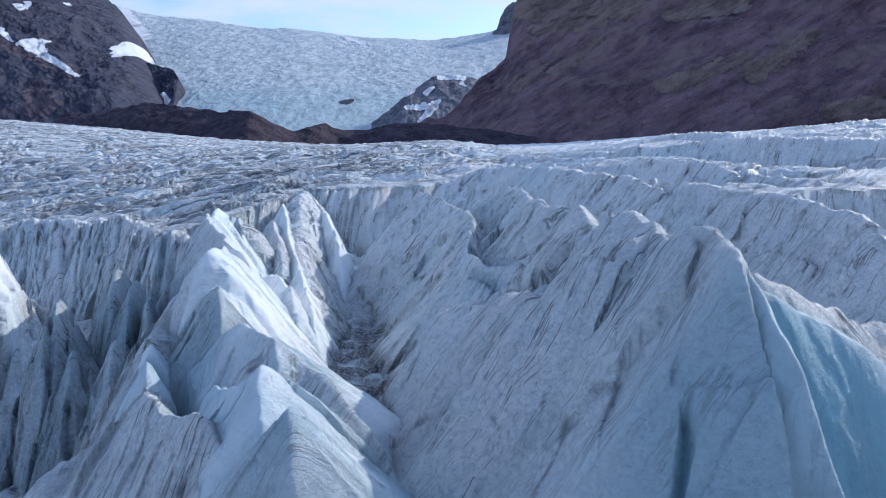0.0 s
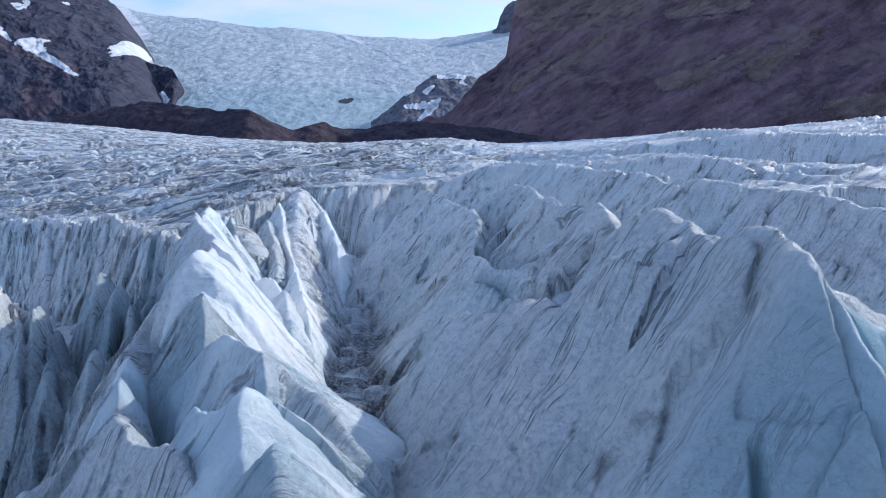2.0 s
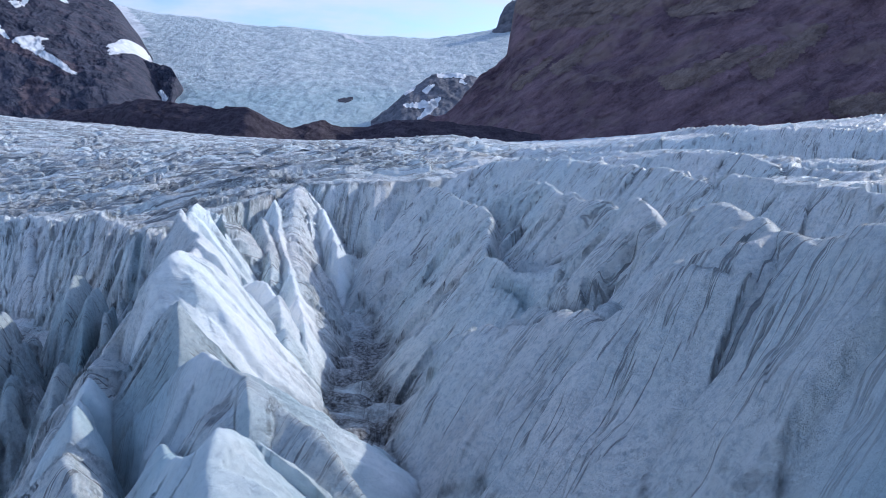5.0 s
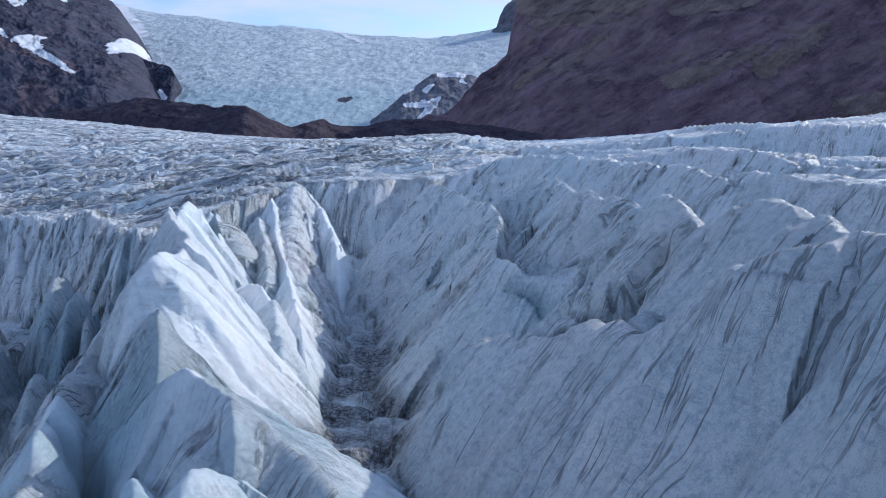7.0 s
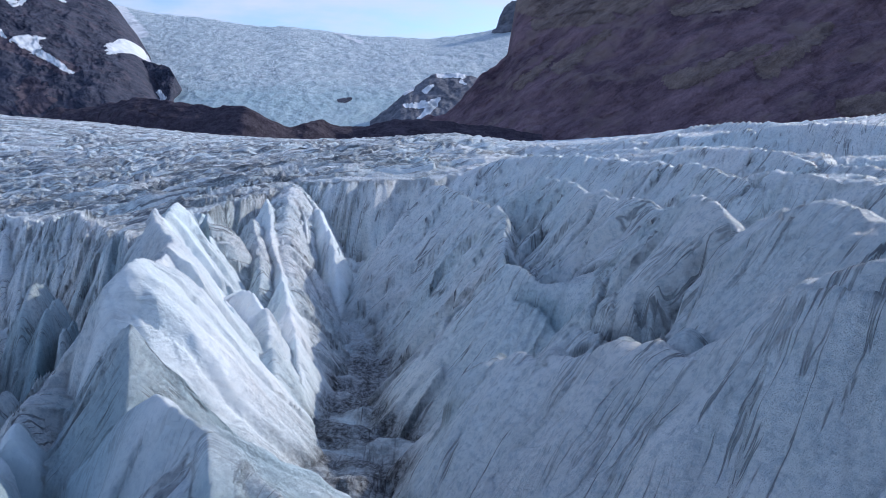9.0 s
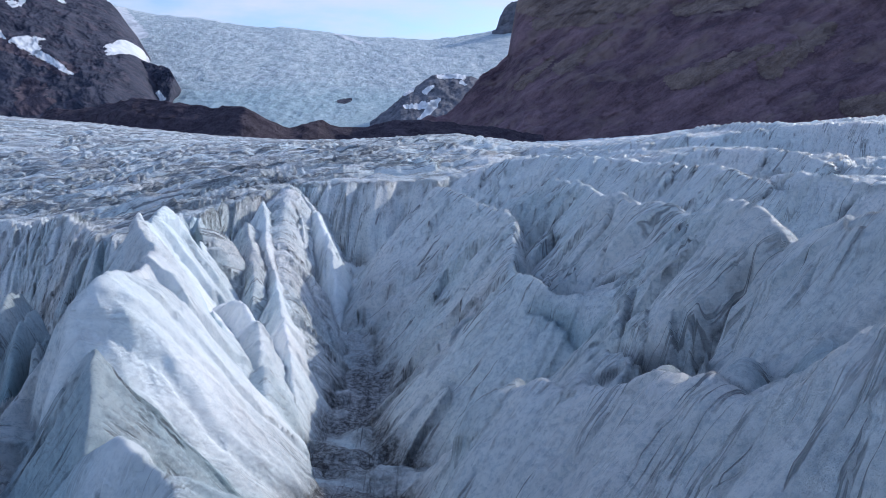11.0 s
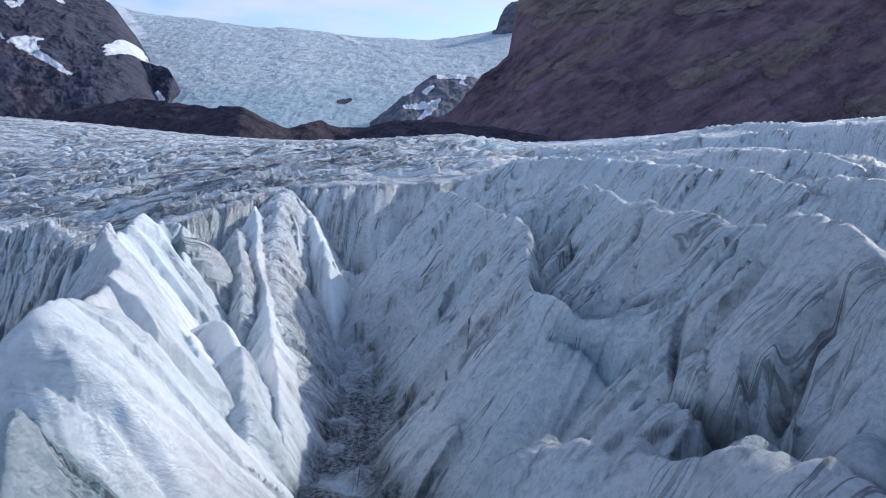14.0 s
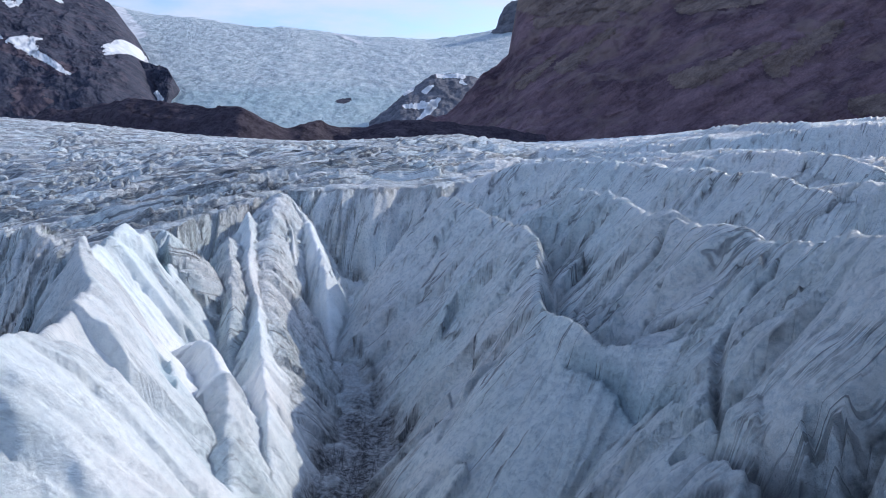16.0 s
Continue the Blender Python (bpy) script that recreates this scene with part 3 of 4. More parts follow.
def crevasses(X, Y):
    """Lamellae of the plateau on the left, long waves of ice on the right."""
    wx, wy = X + 5 * fbm(X * 0.03, Y * 0.03, 2, 5), Y + 5 * fbm(X * 0.03, Y * 0.03, 2, 9)
    rot = wx * 0.96 + wy * 0.26, -wx * 0.26 + wy * 0.96
    h1, m1 = waves(rot[1] / 8.5 + 0.6 * gnoise(rot[0] / 45, rot[1] / 30, 721), rot[0] / 40, 722, 0.62)
    h2, m2 = waves(rot[1] / 3.4 + 0.6 * gnoise(rot[0] / 20, rot[1] / 12, 731), rot[0] / 24, 732, 0.6)
    b = ridged(rot[0] / 24, rot[1] / 5.0, 3, 31, 0.5)
    left = 1.6 + 4.2 * h1 + 1.5 * h2 + (b - 0.7) * 2.2 + 0.25 * fbm(rot[0] / 6, rot[1] / 2.2, 3, 33)
    p1, e1 = plates(rot[0] / 15, rot[1] / 4.4, 771)
    p2, e2 = plates(rot[0] / 6.0, rot[1] / 1.9, 781)
    crisp = ease(460, 250, Y)
    left = left + crisp * (1.2 * p1 + 0.5 * p2 * ease(300, 180, Y))
    left = left * (1 - 0.35 * ease(260, 460, Y))
    mark = np.clip(0.9 * m1 + 0.6 * m2 + 0.5 * crisp * np.clip(1 - e1 / 0.09, 0, 1), 0, 1)
    run, over = wx * 0.62 - wy * 0.78, wx * 0.78 + wy * 0.62
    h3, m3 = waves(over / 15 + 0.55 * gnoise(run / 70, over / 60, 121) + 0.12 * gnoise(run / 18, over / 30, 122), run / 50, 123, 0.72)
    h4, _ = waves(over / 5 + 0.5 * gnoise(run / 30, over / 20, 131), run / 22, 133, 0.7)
    s3, m5 = slabs(run / 4.5 - over / 9, over / 18, 741)
    near_ = ease(340, 170, Y)
    right = 0.3 + 9.5 * h3 + near_ * (0.7 * h4 + 0.6 * s3) + 1.2 * fbm(run / 40, over / 15, 2, 134)
    p3, e3 = plates(run / 6.5, over / 13, 791)
    right = right + 0.8 * near_ * p3
    mark2 = np.clip(0.5 * m3 + 0.7 * m5 + near_ * np.clip(1 - e3 / 0.05, 0, 1), 0, 1)
    w = ease(-5, 35, X - 0.05 * (Y - 150)) * ease(480, 320, Y)
    grain = np.where(w < 0.5, rot[1], run - 0.6 * over), np.where(w < 0.5, rot[0], over * 1.3)
    return left + (right - left) * w, mark * (1 - w) + 0.8 * mark2 * w, grain


def steps(a, b, first, grow):
    out, s = [a], first
    while out[-1] < b:
        out.append(out[-1] + s)
        s *= 1 + grow
    return np.array(out)


# rows that lie closer near the walk, columns that fan out with the distance
ys = np.concatenate([-steps(-20, 700, 1.6, 0.05)[::-1], np.arange(20.2, 26, 0.3), np.arange(26, 96, 0.135), steps(96, 1700, 0.137, 0.0088)])
fan = np.linspace(-0.63, 0.63, 960)
out_r = steps(0, 560, 0.5, 0.1)[1:]
cols = np.concatenate([np.full(len(out_r), -0.63), fan, np.full(len(out_r), 0.63)])
extra = np.concatenate([-out_r[::-1], np.zeros(len(fan)), out_r])
GX = (cols[None] * (np.maximum(ys, 20) + 30)[:, None] + extra[None]).astype(np.float32)
GY = np.repeat(ys.astype(np.float32)[:, None], GX.shape[1], 1)
NY, NX = GX.shape


def window(x0, x1, y0, y1):
    """The rows and columns of the grid that cover a stretch of the plan."""
    j0, j1 = np.searchsorted(ys, (y0, y1))
    j1 = max(j1, j0 + 1)
    ends = GX[[j0, min(j1, NY) - 1]]
    i0 = min(np.searchsorted(row, x0) for row in ends)
    i1 = max(np.searchsorted(row, x1) for row in ends)
    return slice(j0, j1), slice(i0, i1)


H = floor_level(GX, GY) + 0.7 * fbm(GX * 0.25, GY * 0.25, 4, 3)
OWNER = np.zeros(GX.shape, np.int32)
SIDE = np.zeros(GX.shape, np.int8)
SEAM = np.zeros(GX.shape, np.float32)
FLOW_U, FLOW_V = GX.copy(), GY.copy()

# the broken plateau
ye = edge_line(GX) + 2.5 * fbm(GX * 0.12, GY * 0.05, 3, 88) + 3.5 * fbm(np.interp(GX, RIM_X, RIM_RUN) / 5.5, GX * 0 + 0.5, 2, 89)
top = plateau(GX, GY)
dep = np.maximum(ye - GY, 0)
WALL_U, WALL_V = np.interp(GX, RIM_X, RIM_RUN) + 0.45 * dep + 1.5 * fbm(GX / 12, GY / 12, 2, 17), dep * 1.9
s1, m1 = slabs(WALL_U / 3.4, WALL_V / 26, 515)
s2, m2 = slabs(WALL_U / 1.3, WALL_V / 12, 525, 0.85)
wall = top - 1.7 * dep + ease(0, 3, dep) * (3.8 * s1 + 1.4 * s2 + 2.6 * fbm(GX / 9, dep / 40, 2, 16))
rough, mark, grain = crevasses(GX, GY)
plate = np.where(GY > ye, top, wall) + rough * ease(-3, 22, GY - ye)
plate = np.where(GY < 60, -50, plate)
up = plate > H
H = np.where(up, plate, H)
FLOW_V = np.where(up, np.where(GY < ye, WALL_V, grain[1]), FLOW_V)
FLOW_U = np.where(up, np.where(GY < ye, WALL_U, grain[0]), FLOW_U)
SEAM = np.where(up, np.where(GY < ye, np.clip(m1 + 0.6 * m2, 0, 1), mark), SEAM).astype(np.float32)

for number, r in enumerate(RIDGES, 1):
    c = np.array(r["crest"])
    reach = (c[:, 2].max() - 2) / min(r["left"], r["right"]) + 4
    box = window(c[:, 0].min() - reach, c[:, 0].max() + reach, c[:, 1].min() - reach, c[:, 1].max() + reach)
    h, u, v, seam, side = evaluate_ridge(r, number, GX[box], GY[box], H[box])
    up = h > H[box]
    H[box] = np.where(up, h, H[box])
    OWNER[box] = np.where(up, number, OWNER[box])
    FLOW_U[box] = np.where(up, u, FLOW_U[box])
    FLOW_V[box] = np.where(up, v, FLOW_V[box])
    SEAM[box] = np.where(up, seam, SEAM[box])
    SIDE[box] = np.where(up, side, SIDE[box])

SMOOTH = [n for n, r in enumerate(RIDGES, 1) if any(w in r["label"] for w in ("smooth", "rounded", "buttress above", "steep blue", "wall above", "cone", "blade", "pointed ice mound", "sunlit sloping", "sunlit side"))]
# the first ridge's left flank gets more film and marks, so a darker tone
CLEAN = np.clip(np.isin(OWNER, SMOOTH) * (0.85 + 0.5 * fbm(GX / 7, GY / 7, 3, 464)), 0, 1) * np.where((OWNER == 1) & (SIDE > 0), 0.15, 1)
CLEAN = np.maximum(CLEAN, 0.6 * ease(7.5, 4.0, np.hypot((GX - 12.2) / 1.5, (GY - 29.0) / 1.2)))
# narrow grooves that follow the flow of the ice
GROUND = OWNER == 0
PU = FLOW_U + 0.25 * fbm(FLOW_U * 0.5, FLOW_V * 0.12, 3, 602)
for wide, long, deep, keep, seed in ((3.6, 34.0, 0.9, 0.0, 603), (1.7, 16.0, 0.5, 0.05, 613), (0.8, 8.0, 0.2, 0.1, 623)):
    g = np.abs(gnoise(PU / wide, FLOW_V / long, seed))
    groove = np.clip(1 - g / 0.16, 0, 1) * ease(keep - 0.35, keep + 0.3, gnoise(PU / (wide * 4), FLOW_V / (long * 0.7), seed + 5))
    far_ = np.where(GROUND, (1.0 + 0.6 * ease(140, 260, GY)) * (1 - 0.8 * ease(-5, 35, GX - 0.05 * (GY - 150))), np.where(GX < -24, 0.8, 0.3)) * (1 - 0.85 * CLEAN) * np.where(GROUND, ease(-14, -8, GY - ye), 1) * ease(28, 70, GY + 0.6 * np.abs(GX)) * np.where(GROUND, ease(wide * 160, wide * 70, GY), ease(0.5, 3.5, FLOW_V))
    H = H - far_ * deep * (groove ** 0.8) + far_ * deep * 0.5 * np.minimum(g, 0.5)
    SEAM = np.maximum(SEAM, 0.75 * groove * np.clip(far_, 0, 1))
BROKEN = GROUND * ease(-2, 8, GY - ye) * (1 - 0.6 * ease(-5, 35, GX - 0.05 * (GY - 150))) * ease(60, 90, GY)
# weathering over everything
H = H + 0.06 * fbm(GX * 1.1, GY * 1.1, 4, 55, 0.6) + 0.35 * fbm(GX * 0.17, GY * 0.17, 3, 58)
BLUE_TINT = np.zeros_like(H)


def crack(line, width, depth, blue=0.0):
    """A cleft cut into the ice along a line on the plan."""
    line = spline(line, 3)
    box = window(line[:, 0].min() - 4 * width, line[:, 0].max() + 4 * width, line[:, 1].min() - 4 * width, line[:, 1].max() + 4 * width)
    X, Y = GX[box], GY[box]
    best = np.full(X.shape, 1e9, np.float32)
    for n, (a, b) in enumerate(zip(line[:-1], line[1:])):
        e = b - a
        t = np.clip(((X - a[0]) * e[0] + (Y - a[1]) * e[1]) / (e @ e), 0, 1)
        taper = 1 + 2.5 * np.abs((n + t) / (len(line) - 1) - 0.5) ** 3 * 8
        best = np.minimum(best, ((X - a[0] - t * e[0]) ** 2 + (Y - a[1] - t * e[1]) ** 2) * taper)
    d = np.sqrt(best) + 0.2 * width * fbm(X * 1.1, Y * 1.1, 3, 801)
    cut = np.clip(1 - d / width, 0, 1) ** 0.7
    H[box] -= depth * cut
    # the cleft gets a blue tint and a dark seam in its colour
    BLUE_TINT[box] = np.maximum(BLUE_TINT[box], blue * ease(width * 2.2, width * 0.3, d))
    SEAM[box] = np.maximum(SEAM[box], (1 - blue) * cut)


# grooves between the slabs of the sunlit ridge
crack([(-20.8, 86.0), (-19.4, 82.6), (-18.4, 80.6)], 0.6, 0.9, 0.5)
crack([(-24.2, 101.0), (-22.6, 98.6), (-21.4, 96.0)], 0.7, 1.2, 0.3)
# dark clefts of the shaded side
crack([(10.6, 62.4), (9.2, 62.2), (8.2, 61.0), (7.0, 62.6), (5.0, 66.6)], 0.8, 2.0)
crack([(7.9, 63.2), (7.6, 60.4), (7.4, 58.8)], 0.5, 1.2, 0.2)
crack([(11.0, 90.0), (10.0, 89.0), (9.0, 89.0), (7.4, 88.6)], 0.45, 1.1)
crack([(7.1, 89.6), (5.8, 88.8)], 0.4, 0.9)
crack([(9.2, 84.2), (7.6, 83.2)], 0.35, 0.8)
crack([(13.4, 77.2), (11.2, 76.0), (9.6, 75.2), (7.4, 70.0), (6.0, 66.0)], 0.4, 0.9)
crack([(12.8, 81.6), (10.4, 80.2)], 0.4, 0.9)
crack([(3.2, 80.8), (5.2, 78.8), (6.6, 74.6), (6.6, 72.0)], 0.4, 0.5, 0.6)
crack([(4.3, 96.0), (3.9, 91.0), (4.4, 86.0)], 0.8, 1.2, 0.6)
crack([(10.1, 30.9), (9.9, 30.0), (9.6, 29.4), (9.0, 28.4)], 0.35, 1.4, 1.0)
for k in range(34):
    x, y = random.uniform(4.5, 12.5), random.uniform(58, 118)
    reach = random.uniform(0.5, 1.1)
    crack([(x, y), (x - 1.3 * reach, y + 1.0 * reach), (x - 3.2 * reach, y + 1.8 * reach)], random.uniform(0.26, 0.36), random.uniform(0.5, 1.0))
for k in range(44):
    x, y = random.uniform(18, 95), random.uniform(98, 170)
    reach = random.uniform(0.6, 1.5)
    crack([(x, y), (x - 2.2 * reach, y - 0.4 * reach), (x - 5.5 * reach, y - 1.6 * reach)], random.uniform(0.35, 0.6), random.uniform(1.0, 2.0))
# left foreground and gully
crack([(-21.3, 55.9), (-19.5, 55.0), (-17.4, 51.6), (-15.8, 48.0)], 0.8, 2.0, 0.5)
crack([(-8.2, 62.8), (-6.6, 58.6), (-5.4, 54.6)], 0.7, 1.3)
for k in range(26):
    x, y = random.uniform(-62, -30), random.uniform(84, 128)
    crack([(x, y), (x + random.uniform(0.5, 2.5), y - random.uniform(4, 7)), (x + random.uniform(1.5, 5), y - random.uniform(9, 14))], random.uniform(0.6, 1.1), random.uniform(1.5, 3.2), random.uniform(0.0, 0.7))
for k in range(16):
    x, y = random.uniform(-46, -27), random.uniform(64, 92)
    crack([(x, y), (x + random.uniform(0.2, 1.2), y - random.uniform(2, 4)), (x + random.uniform(0.6, 2.5), y - random.uniform(5, 8))], random.uniform(0.4, 0.8), random.uniform(1.2, 2.6), random.uniform(0.0, 0.6))
BLUE_TINT = np.maximum(BLUE_TINT, 0.65 * ease(6.5, 2.5, np.hypot((GX - 12.2) / 1.5, (GY - 29.0) / 1.2)))
# darker blue base colour; on the mounds it stands in for their shade
BLUE = [n for n, r in enumerate(RIDGES, 1) if any(w in r["label"] for w in ("blue-white", "pointed", "blue ice pillar", "upright blade"))]
BLUE_TINT = np.maximum(BLUE_TINT, np.clip(np.isin(OWNER, BLUE) * (0.40 + 0.3 * fbm(GX / 5, GY / 5, 3, 474)), 0, 1))
BLUE_TINT = np.maximum(BLUE_TINT, (OWNER == WALL_BLUE) * ease(39.5, 36.5, GY))

# melting rounds the nearer edges a little
SOFT = np.pad(H, 1, mode="edge")
SOFT = (SOFT[:-2] + 2 * SOFT[1:-1] + SOFT[2:]) / 4
SOFT = (SOFT[:, :-2] + 2 * SOFT[:, 1:-1] + SOFT[:, 2:]) / 4
H = H + 0.3 * (SOFT - H) * ease(120, 85, GY)

GRIT = ease(2.2, 0.2, H - floor_level(GX, GY)) * ease(-28, -20, GX) * ease(10, 3, GX) * ease(125, 100, GY) * ease(40, 60, GY)
GRIT = np.clip(0.95 * GRIT * (0.75 + 0.9 * fbm(GX / 4, GY / 4, 3, 444)), 0, 1)
BANDS = ease(-0.35, 0.6, fbm(GX / 60 + GY / 50, GY / 7, 4, 454, 0.6)) * ease(8, -40, GX - 0.1 * (GY - 160)) * ease(-2, 10, GY - ye) * ease(60, 90, GY)
GRIT = np.maximum(GRIT, 0.55 * BANDS)
# the left gully gets darker and more speckled towards its bottom
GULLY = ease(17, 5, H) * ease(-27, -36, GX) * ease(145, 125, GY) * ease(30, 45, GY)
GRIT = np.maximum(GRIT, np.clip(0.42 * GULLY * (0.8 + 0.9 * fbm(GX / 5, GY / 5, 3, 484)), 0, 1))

for _ in range(8):
    for field in (BLUE_TINT, CLEAN):
        field[1:-1] = (field[:-2] + 2 * field[1:-1] + field[2:]) / 4
        field[:, 1:-1] = (field[:, :-2] + 2 * field[:, 1:-1] + field[:, 2:]) / 4

PLACE = np.stack([GX, GY, H], -1)
NORMAL = np.cross(np.gradient(PLACE, axis=1), np.gradient(PLACE, axis=0))
NORMAL /= np.linalg.norm(NORMAL, axis=-1, keepdims=True)


def sheet(name, mask):
    """A mesh of the grid cells in mask, with flow coordinates, grit and the field's own normals."""
    jj, ii = np.nonzero(mask)
    corner = jj * NX + ii
    quads = np.stack([corner, corner + 1, corner + NX + 1, corner + NX], -1)
    used, inv = np.unique(quads.ravel(), return_inverse=True)
    co = np.stack([GX.ravel()[used], GY.ravel()[used], H.ravel()[used]], -1).astype(np.float32)
    me = bpy.data.meshes.new(name)
    n = len(quads)
    me.vertices.add(len(used))
    me.loops.add(n * 4)
    me.polygons.add(n)
    me.vertices.foreach_set("co", co.ravel())
    me.loops.foreach_set("vertex_index", inv.astype(np.int32))
    me.polygons.foreach_set("loop_start", np.arange(0, n * 4, 4, dtype=np.int32))
    me.update(calc_edges=True)
    uv = me.uv_layers.new(name="flow")
    flat = np.stack([FLOW_U.ravel()[used], FLOW_V.ravel()[used]], -1).astype(np.float32)[inv]
    uv.data.foreach_set("uv", flat.ravel())
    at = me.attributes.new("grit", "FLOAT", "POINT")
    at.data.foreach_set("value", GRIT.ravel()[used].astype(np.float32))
    at = me.attributes.new("deep", "FLOAT", "POINT")
    at.data.foreach_set("value", BLUE_TINT.ravel()[used].astype(np.float32))
    at = me.attributes.new("clean", "FLOAT", "POINT")
    at.data.foreach_set("value", CLEAN.ravel()[used].astype(np.float32))
    at = me.attributes.new("broken", "FLOAT", "POINT")
    at.data.foreach_set("value", BROKEN.ravel()[used].astype(np.float32))
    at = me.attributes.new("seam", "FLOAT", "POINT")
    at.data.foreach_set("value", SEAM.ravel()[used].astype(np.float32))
    me.polygons.foreach_set("use_smooth", np.ones(n, bool))
    me.normals_split_custom_set_from_vertices(NORMAL.reshape(-1, 3)[used].astype(np.float32))
    me.materials.append(ICE)
    return new(name, me)


def pieces(mask, least):
    """The connected pieces of a mask, as masks, and what is too small."""
    lab, runs = {}, []

    def root(a):
        while lab[a] != a:
            lab[a] = lab[lab[a]]
            a = lab[a]
        return a

    before = []
    for j in np.flatnonzero(mask.any(1)):
        row = np.flatnonzero(np.diff(np.r_[0, mask[j].astype(np.int8), 0]))
        now = []
        for a, e in row.reshape(-1, 2):
            k = len(runs)
            runs.append((j, a, e))
            lab[k] = k
            for (jb, ab, eb), kb in before:
                if jb == j - 1 and ab < e and a < eb:
                    lab[root(kb)] = root(k)
            now.append(((j, a, e), k))
        before = now
    size = {}
    for k, (j, a, e) in enumerate(runs):
        size[root(k)] = size.get(root(k), 0) + e - a
    good = {k: np.zeros_like(mask) for k in size if size[k] >= least}
    rest = np.zeros_like(mask)
    for k, (j, a, e) in enumerate(runs):
        good.get(root(k), rest)[j, a:e] = True
    return list(good.values()), rest


cell = OWNER[:-1, :-1]
half = SIDE[:-1, :-1] > 0
loose = cell == 0


def split(some):
    good, rest = pieces(some, 400)
    loose[rest] = True
    return good


for number, r in enumerate(RIDGES, 1):
    mine = cell == number
    if mine.sum() < 500:
        loose |= mine
        continue
    brow = FLOW_V[:-1, :-1] < 1.3
    parts = [(name, label, piece) for name, some, label in (("ice_crest", mine & brow, "narrow broken ice crest"), ("ice_slope", mine & half & ~brow, "fluted ice slope"),
                                                            ("ice_slope", mine & ~half & ~brow, "fluted ice slope")) for piece in split(some)]
    if not parts:
        continue
    base = new("ice_ridge")
    base.location = (r["crest"][0][0], r["crest"][0][1], r["crest"][-1][2] - 6)
    tagged(base, r["label"], "ice ridge", "ice ridges of the glacier")
    for name, label, piece in parts:
        slope = sheet(name, piece)
        slope.parent = base
        slope.matrix_parent_inverse = Matrix.Translation(-base.location)
        tagged(slope, label)
tagged(sheet("glacier", loose), "crevassed blue-white glacier ice with dirt bands", "glacier", kind="structure")


# ---- moraine, mountains and icefall ----
GRIDS = {}


def loft(name, lines, nu, nv, rough, size, seed, material, back=0.0, drop=0.0, stretch=1.0, deep=0.5, terrace=None, lean=None):
    """A hill face through lines of points from the foot to the crest, with a back that falls away behind it."""
    rows = []
    for line in lines:
        p = spline(line, 6)
        s = np.r_[0, np.cumsum(np.linalg.norm(np.diff(p, axis=0), axis=1))]
        s /= s[-1]
        rows.append(np.stack([np.interp(np.linspace(0, 1, nu), s, p[:, i]) for i in range(3)], -1))
    rows = np.array(rows)
    t = np.linspace(0, len(lines) - 1, nv)
    i = np.minimum(t.astype(int), len(lines) - 2)
    f = (t - i)[:, None, None]
    co = rows[i] * (1 - f) + rows[i + 1] * f
    if back:
        behind = [co[-1] + np.array([0, back * k, -drop * k]) for k in (0.15, 0.4, 1.0)]
        co = np.concatenate([co, np.array(behind)])
    a, b = co[..., 0] / size, co[..., 2] / size * stretch
    n = fbm(a, b + co[..., 1] / size * deep, 6, seed, 0.6)
    m = ridged(a * 1.3 + b * 0.5, b * 0.6 + co[..., 1] / size * deep, 5, seed + 9, 0.55) - 0.7
    if lean is not None:
        along, over = a * math.cos(lean) - b * math.sin(lean), a * math.sin(lean) + b * math.cos(lean)
        m = 3.0 * (ridged(along / 5, over * 0.6, 6, seed + 9, 0.6) - 0.7) + 0.6 * m
    amp = np.full(co.shape[:2], rough)
    amp *= ease(0, 0.08, np.linspace(0, 1, co.shape[0]))[:, None] * 0.9 + 0.1
    co = co.copy()
    swell = fbm(a / 5, b / 5 + co[..., 1] / size * deep / 5, 3, seed + 50)
    co[..., 1] -= 2.2 * amp * swell
    co[..., 2] += 0.5 * amp * swell
    co[..., 2] += amp * (0.5 * n + 0.9 * m)
    co[..., 1] -= amp * (1.2 * n + 1.4 * m)
    if terrace:
        step, tall = terrace
        w = co[..., 2] / tall + 0.6 * fbm(a * 0.4, b * 0.2, 3, seed + 20) + co[..., 0] / (tall * 9)
        f = w - np.floor(w)
        co[..., 1] += step * (np.abs(f - 0.35) - 0.3) * (0.6 + 0.6 * fbm(a * 0.5, b, 2, seed + 30))
    R, C = co.shape[:2]
    GRIDS[name] = co
    q = (np.arange(R - 1)[:, None] * C + np.arange(C - 1)[None]).ravel()
    quads = np.stack([q, q + 1, q + C + 1, q + C], -1)
    me = bpy.data.meshes.new(name)
    me.from_pydata(co.reshape(-1, 3).tolist(), [], quads.tolist())
    me.polygons.foreach_set("use_smooth", np.ones(len(me.polygons), bool))
    me.materials.append(material)
    me.update()
    return new(name, me)


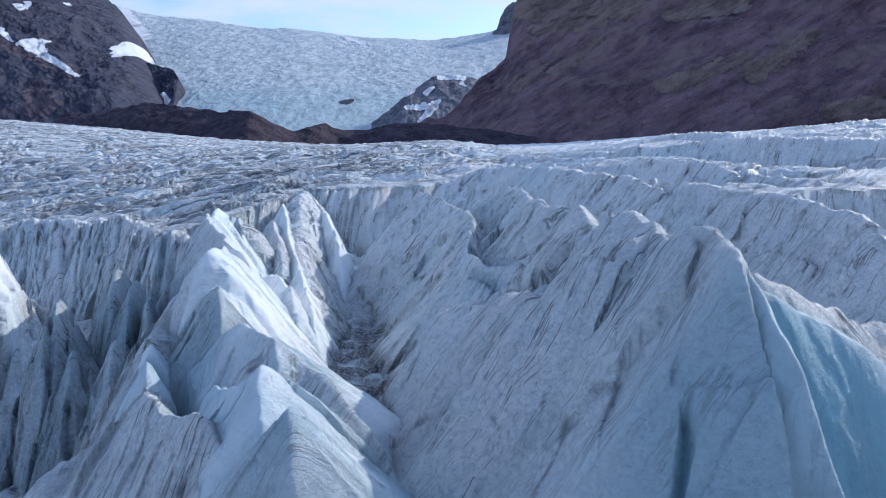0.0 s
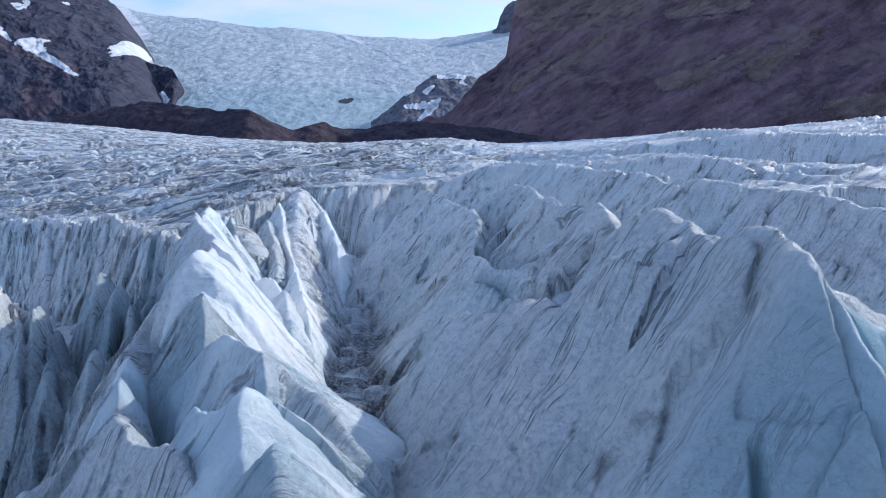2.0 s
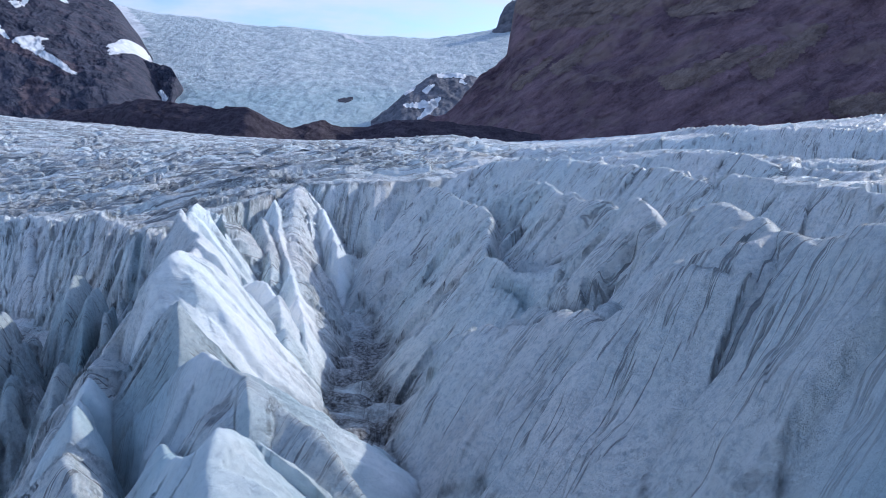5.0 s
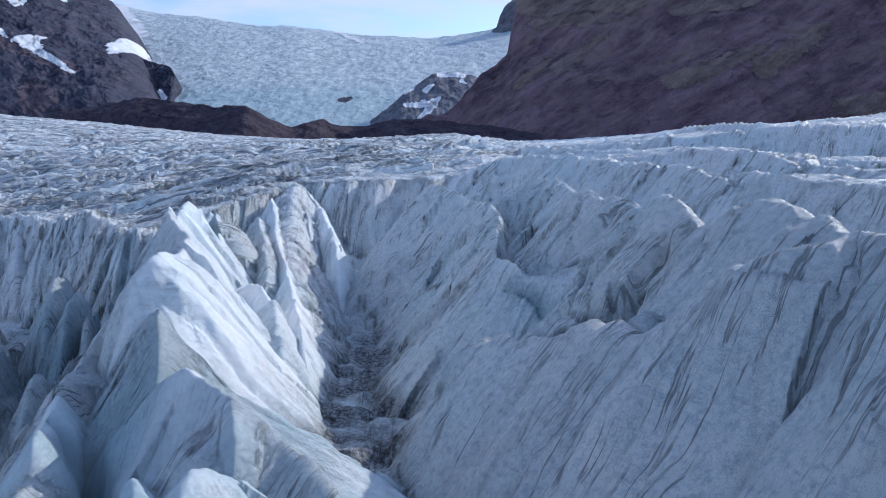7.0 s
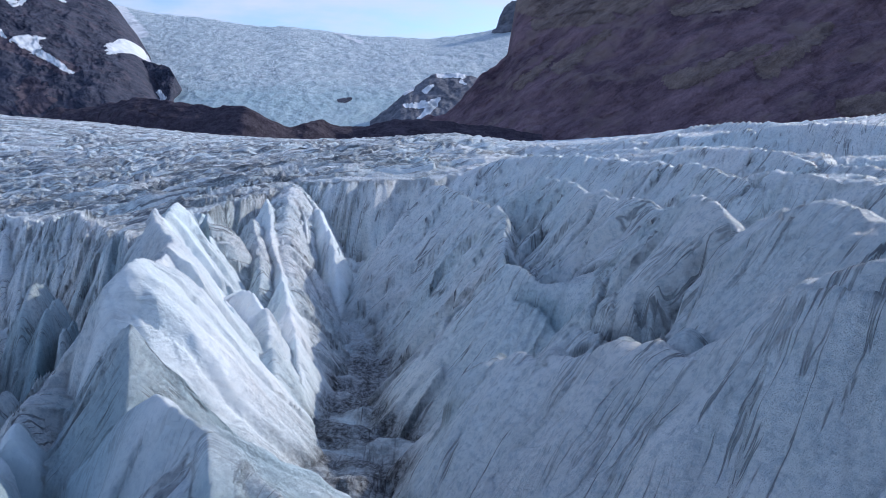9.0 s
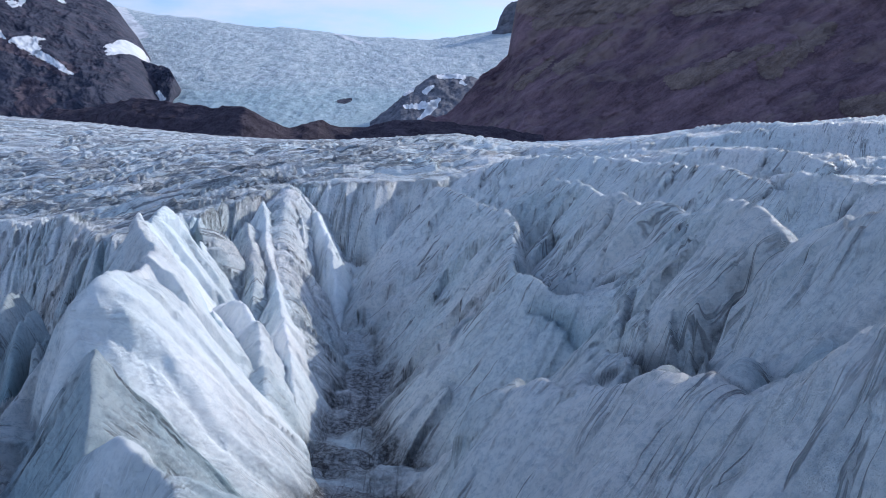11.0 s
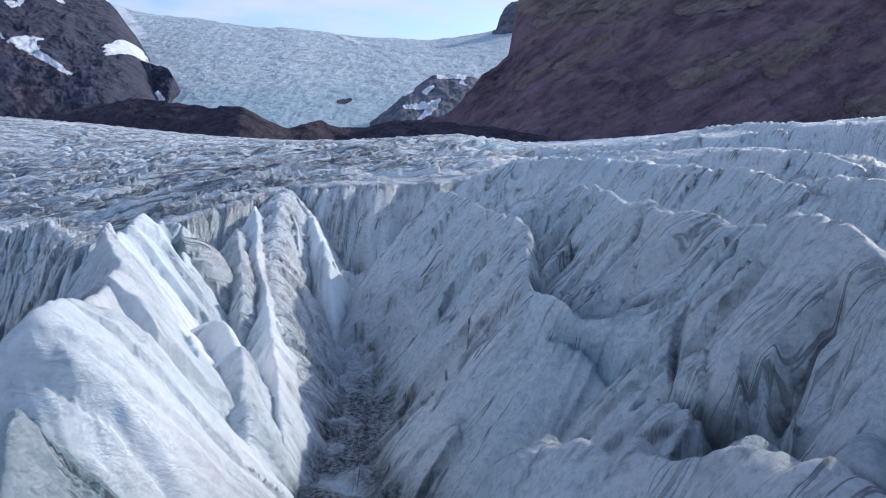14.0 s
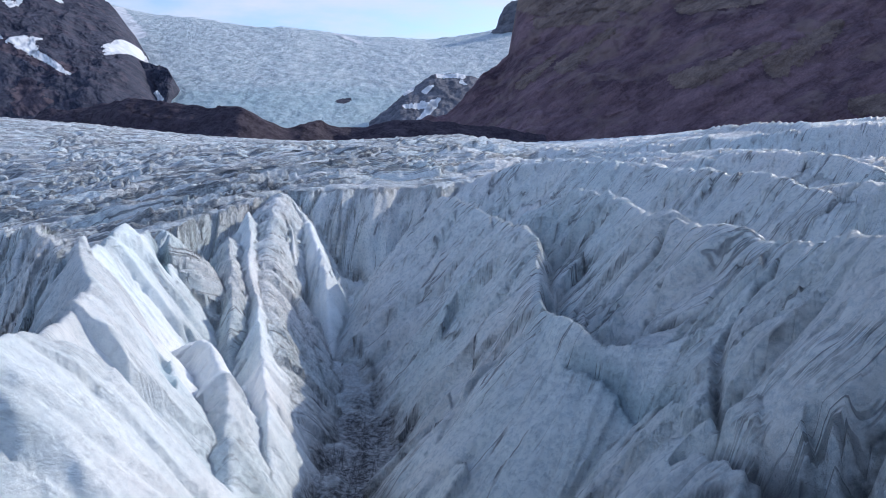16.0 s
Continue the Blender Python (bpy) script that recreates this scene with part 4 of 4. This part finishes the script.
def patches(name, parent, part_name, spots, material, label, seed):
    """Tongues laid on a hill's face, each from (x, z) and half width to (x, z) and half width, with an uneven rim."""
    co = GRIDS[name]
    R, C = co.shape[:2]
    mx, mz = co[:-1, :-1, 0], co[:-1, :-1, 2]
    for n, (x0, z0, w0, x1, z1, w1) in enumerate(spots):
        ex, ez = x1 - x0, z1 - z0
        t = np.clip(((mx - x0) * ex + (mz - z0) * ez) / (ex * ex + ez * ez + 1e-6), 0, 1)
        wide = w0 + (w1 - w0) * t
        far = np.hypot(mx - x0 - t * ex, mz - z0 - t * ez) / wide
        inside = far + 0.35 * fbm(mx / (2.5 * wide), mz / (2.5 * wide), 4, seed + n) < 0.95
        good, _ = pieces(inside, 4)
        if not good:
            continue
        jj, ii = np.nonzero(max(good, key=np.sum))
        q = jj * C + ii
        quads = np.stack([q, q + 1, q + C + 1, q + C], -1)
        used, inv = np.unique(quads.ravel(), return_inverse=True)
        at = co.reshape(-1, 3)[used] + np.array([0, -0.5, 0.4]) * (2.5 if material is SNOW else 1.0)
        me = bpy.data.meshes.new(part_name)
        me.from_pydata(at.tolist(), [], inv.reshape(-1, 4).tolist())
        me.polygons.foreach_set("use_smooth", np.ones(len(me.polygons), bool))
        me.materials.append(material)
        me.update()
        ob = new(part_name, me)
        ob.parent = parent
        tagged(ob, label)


hill = [(-420, 790, 58), (-371, 760, 79), (-355, 750, 84), (-327, 740, 84), (-290, 720, 88), (-262, 700, 91), (-237, 690, 87), (-209, 680, 84), (-184, 665, 79), (-176, 660, 80),
        (-159, 650, 79), (-150, 650, 75), (-139, 660, 69), (-124, 680, 64), (-106, 700, 72), (-95, 710, 68), (-69, 720, 68), (-46, 720, 73), (-18, 720, 73), (40, 720, 68), (90, 720, 60)]
moraine = tagged(loft("moraine", [[(x, y - 60, 30) for x, y, z in hill], [(x, y - 25, z - 14) for x, y, z in hill], hill], 260, 40, 1.8, 16, 301, ROCK_MORAINE, 90, 50),
       "dark gravel moraine ridge behind the glacier", "moraine")
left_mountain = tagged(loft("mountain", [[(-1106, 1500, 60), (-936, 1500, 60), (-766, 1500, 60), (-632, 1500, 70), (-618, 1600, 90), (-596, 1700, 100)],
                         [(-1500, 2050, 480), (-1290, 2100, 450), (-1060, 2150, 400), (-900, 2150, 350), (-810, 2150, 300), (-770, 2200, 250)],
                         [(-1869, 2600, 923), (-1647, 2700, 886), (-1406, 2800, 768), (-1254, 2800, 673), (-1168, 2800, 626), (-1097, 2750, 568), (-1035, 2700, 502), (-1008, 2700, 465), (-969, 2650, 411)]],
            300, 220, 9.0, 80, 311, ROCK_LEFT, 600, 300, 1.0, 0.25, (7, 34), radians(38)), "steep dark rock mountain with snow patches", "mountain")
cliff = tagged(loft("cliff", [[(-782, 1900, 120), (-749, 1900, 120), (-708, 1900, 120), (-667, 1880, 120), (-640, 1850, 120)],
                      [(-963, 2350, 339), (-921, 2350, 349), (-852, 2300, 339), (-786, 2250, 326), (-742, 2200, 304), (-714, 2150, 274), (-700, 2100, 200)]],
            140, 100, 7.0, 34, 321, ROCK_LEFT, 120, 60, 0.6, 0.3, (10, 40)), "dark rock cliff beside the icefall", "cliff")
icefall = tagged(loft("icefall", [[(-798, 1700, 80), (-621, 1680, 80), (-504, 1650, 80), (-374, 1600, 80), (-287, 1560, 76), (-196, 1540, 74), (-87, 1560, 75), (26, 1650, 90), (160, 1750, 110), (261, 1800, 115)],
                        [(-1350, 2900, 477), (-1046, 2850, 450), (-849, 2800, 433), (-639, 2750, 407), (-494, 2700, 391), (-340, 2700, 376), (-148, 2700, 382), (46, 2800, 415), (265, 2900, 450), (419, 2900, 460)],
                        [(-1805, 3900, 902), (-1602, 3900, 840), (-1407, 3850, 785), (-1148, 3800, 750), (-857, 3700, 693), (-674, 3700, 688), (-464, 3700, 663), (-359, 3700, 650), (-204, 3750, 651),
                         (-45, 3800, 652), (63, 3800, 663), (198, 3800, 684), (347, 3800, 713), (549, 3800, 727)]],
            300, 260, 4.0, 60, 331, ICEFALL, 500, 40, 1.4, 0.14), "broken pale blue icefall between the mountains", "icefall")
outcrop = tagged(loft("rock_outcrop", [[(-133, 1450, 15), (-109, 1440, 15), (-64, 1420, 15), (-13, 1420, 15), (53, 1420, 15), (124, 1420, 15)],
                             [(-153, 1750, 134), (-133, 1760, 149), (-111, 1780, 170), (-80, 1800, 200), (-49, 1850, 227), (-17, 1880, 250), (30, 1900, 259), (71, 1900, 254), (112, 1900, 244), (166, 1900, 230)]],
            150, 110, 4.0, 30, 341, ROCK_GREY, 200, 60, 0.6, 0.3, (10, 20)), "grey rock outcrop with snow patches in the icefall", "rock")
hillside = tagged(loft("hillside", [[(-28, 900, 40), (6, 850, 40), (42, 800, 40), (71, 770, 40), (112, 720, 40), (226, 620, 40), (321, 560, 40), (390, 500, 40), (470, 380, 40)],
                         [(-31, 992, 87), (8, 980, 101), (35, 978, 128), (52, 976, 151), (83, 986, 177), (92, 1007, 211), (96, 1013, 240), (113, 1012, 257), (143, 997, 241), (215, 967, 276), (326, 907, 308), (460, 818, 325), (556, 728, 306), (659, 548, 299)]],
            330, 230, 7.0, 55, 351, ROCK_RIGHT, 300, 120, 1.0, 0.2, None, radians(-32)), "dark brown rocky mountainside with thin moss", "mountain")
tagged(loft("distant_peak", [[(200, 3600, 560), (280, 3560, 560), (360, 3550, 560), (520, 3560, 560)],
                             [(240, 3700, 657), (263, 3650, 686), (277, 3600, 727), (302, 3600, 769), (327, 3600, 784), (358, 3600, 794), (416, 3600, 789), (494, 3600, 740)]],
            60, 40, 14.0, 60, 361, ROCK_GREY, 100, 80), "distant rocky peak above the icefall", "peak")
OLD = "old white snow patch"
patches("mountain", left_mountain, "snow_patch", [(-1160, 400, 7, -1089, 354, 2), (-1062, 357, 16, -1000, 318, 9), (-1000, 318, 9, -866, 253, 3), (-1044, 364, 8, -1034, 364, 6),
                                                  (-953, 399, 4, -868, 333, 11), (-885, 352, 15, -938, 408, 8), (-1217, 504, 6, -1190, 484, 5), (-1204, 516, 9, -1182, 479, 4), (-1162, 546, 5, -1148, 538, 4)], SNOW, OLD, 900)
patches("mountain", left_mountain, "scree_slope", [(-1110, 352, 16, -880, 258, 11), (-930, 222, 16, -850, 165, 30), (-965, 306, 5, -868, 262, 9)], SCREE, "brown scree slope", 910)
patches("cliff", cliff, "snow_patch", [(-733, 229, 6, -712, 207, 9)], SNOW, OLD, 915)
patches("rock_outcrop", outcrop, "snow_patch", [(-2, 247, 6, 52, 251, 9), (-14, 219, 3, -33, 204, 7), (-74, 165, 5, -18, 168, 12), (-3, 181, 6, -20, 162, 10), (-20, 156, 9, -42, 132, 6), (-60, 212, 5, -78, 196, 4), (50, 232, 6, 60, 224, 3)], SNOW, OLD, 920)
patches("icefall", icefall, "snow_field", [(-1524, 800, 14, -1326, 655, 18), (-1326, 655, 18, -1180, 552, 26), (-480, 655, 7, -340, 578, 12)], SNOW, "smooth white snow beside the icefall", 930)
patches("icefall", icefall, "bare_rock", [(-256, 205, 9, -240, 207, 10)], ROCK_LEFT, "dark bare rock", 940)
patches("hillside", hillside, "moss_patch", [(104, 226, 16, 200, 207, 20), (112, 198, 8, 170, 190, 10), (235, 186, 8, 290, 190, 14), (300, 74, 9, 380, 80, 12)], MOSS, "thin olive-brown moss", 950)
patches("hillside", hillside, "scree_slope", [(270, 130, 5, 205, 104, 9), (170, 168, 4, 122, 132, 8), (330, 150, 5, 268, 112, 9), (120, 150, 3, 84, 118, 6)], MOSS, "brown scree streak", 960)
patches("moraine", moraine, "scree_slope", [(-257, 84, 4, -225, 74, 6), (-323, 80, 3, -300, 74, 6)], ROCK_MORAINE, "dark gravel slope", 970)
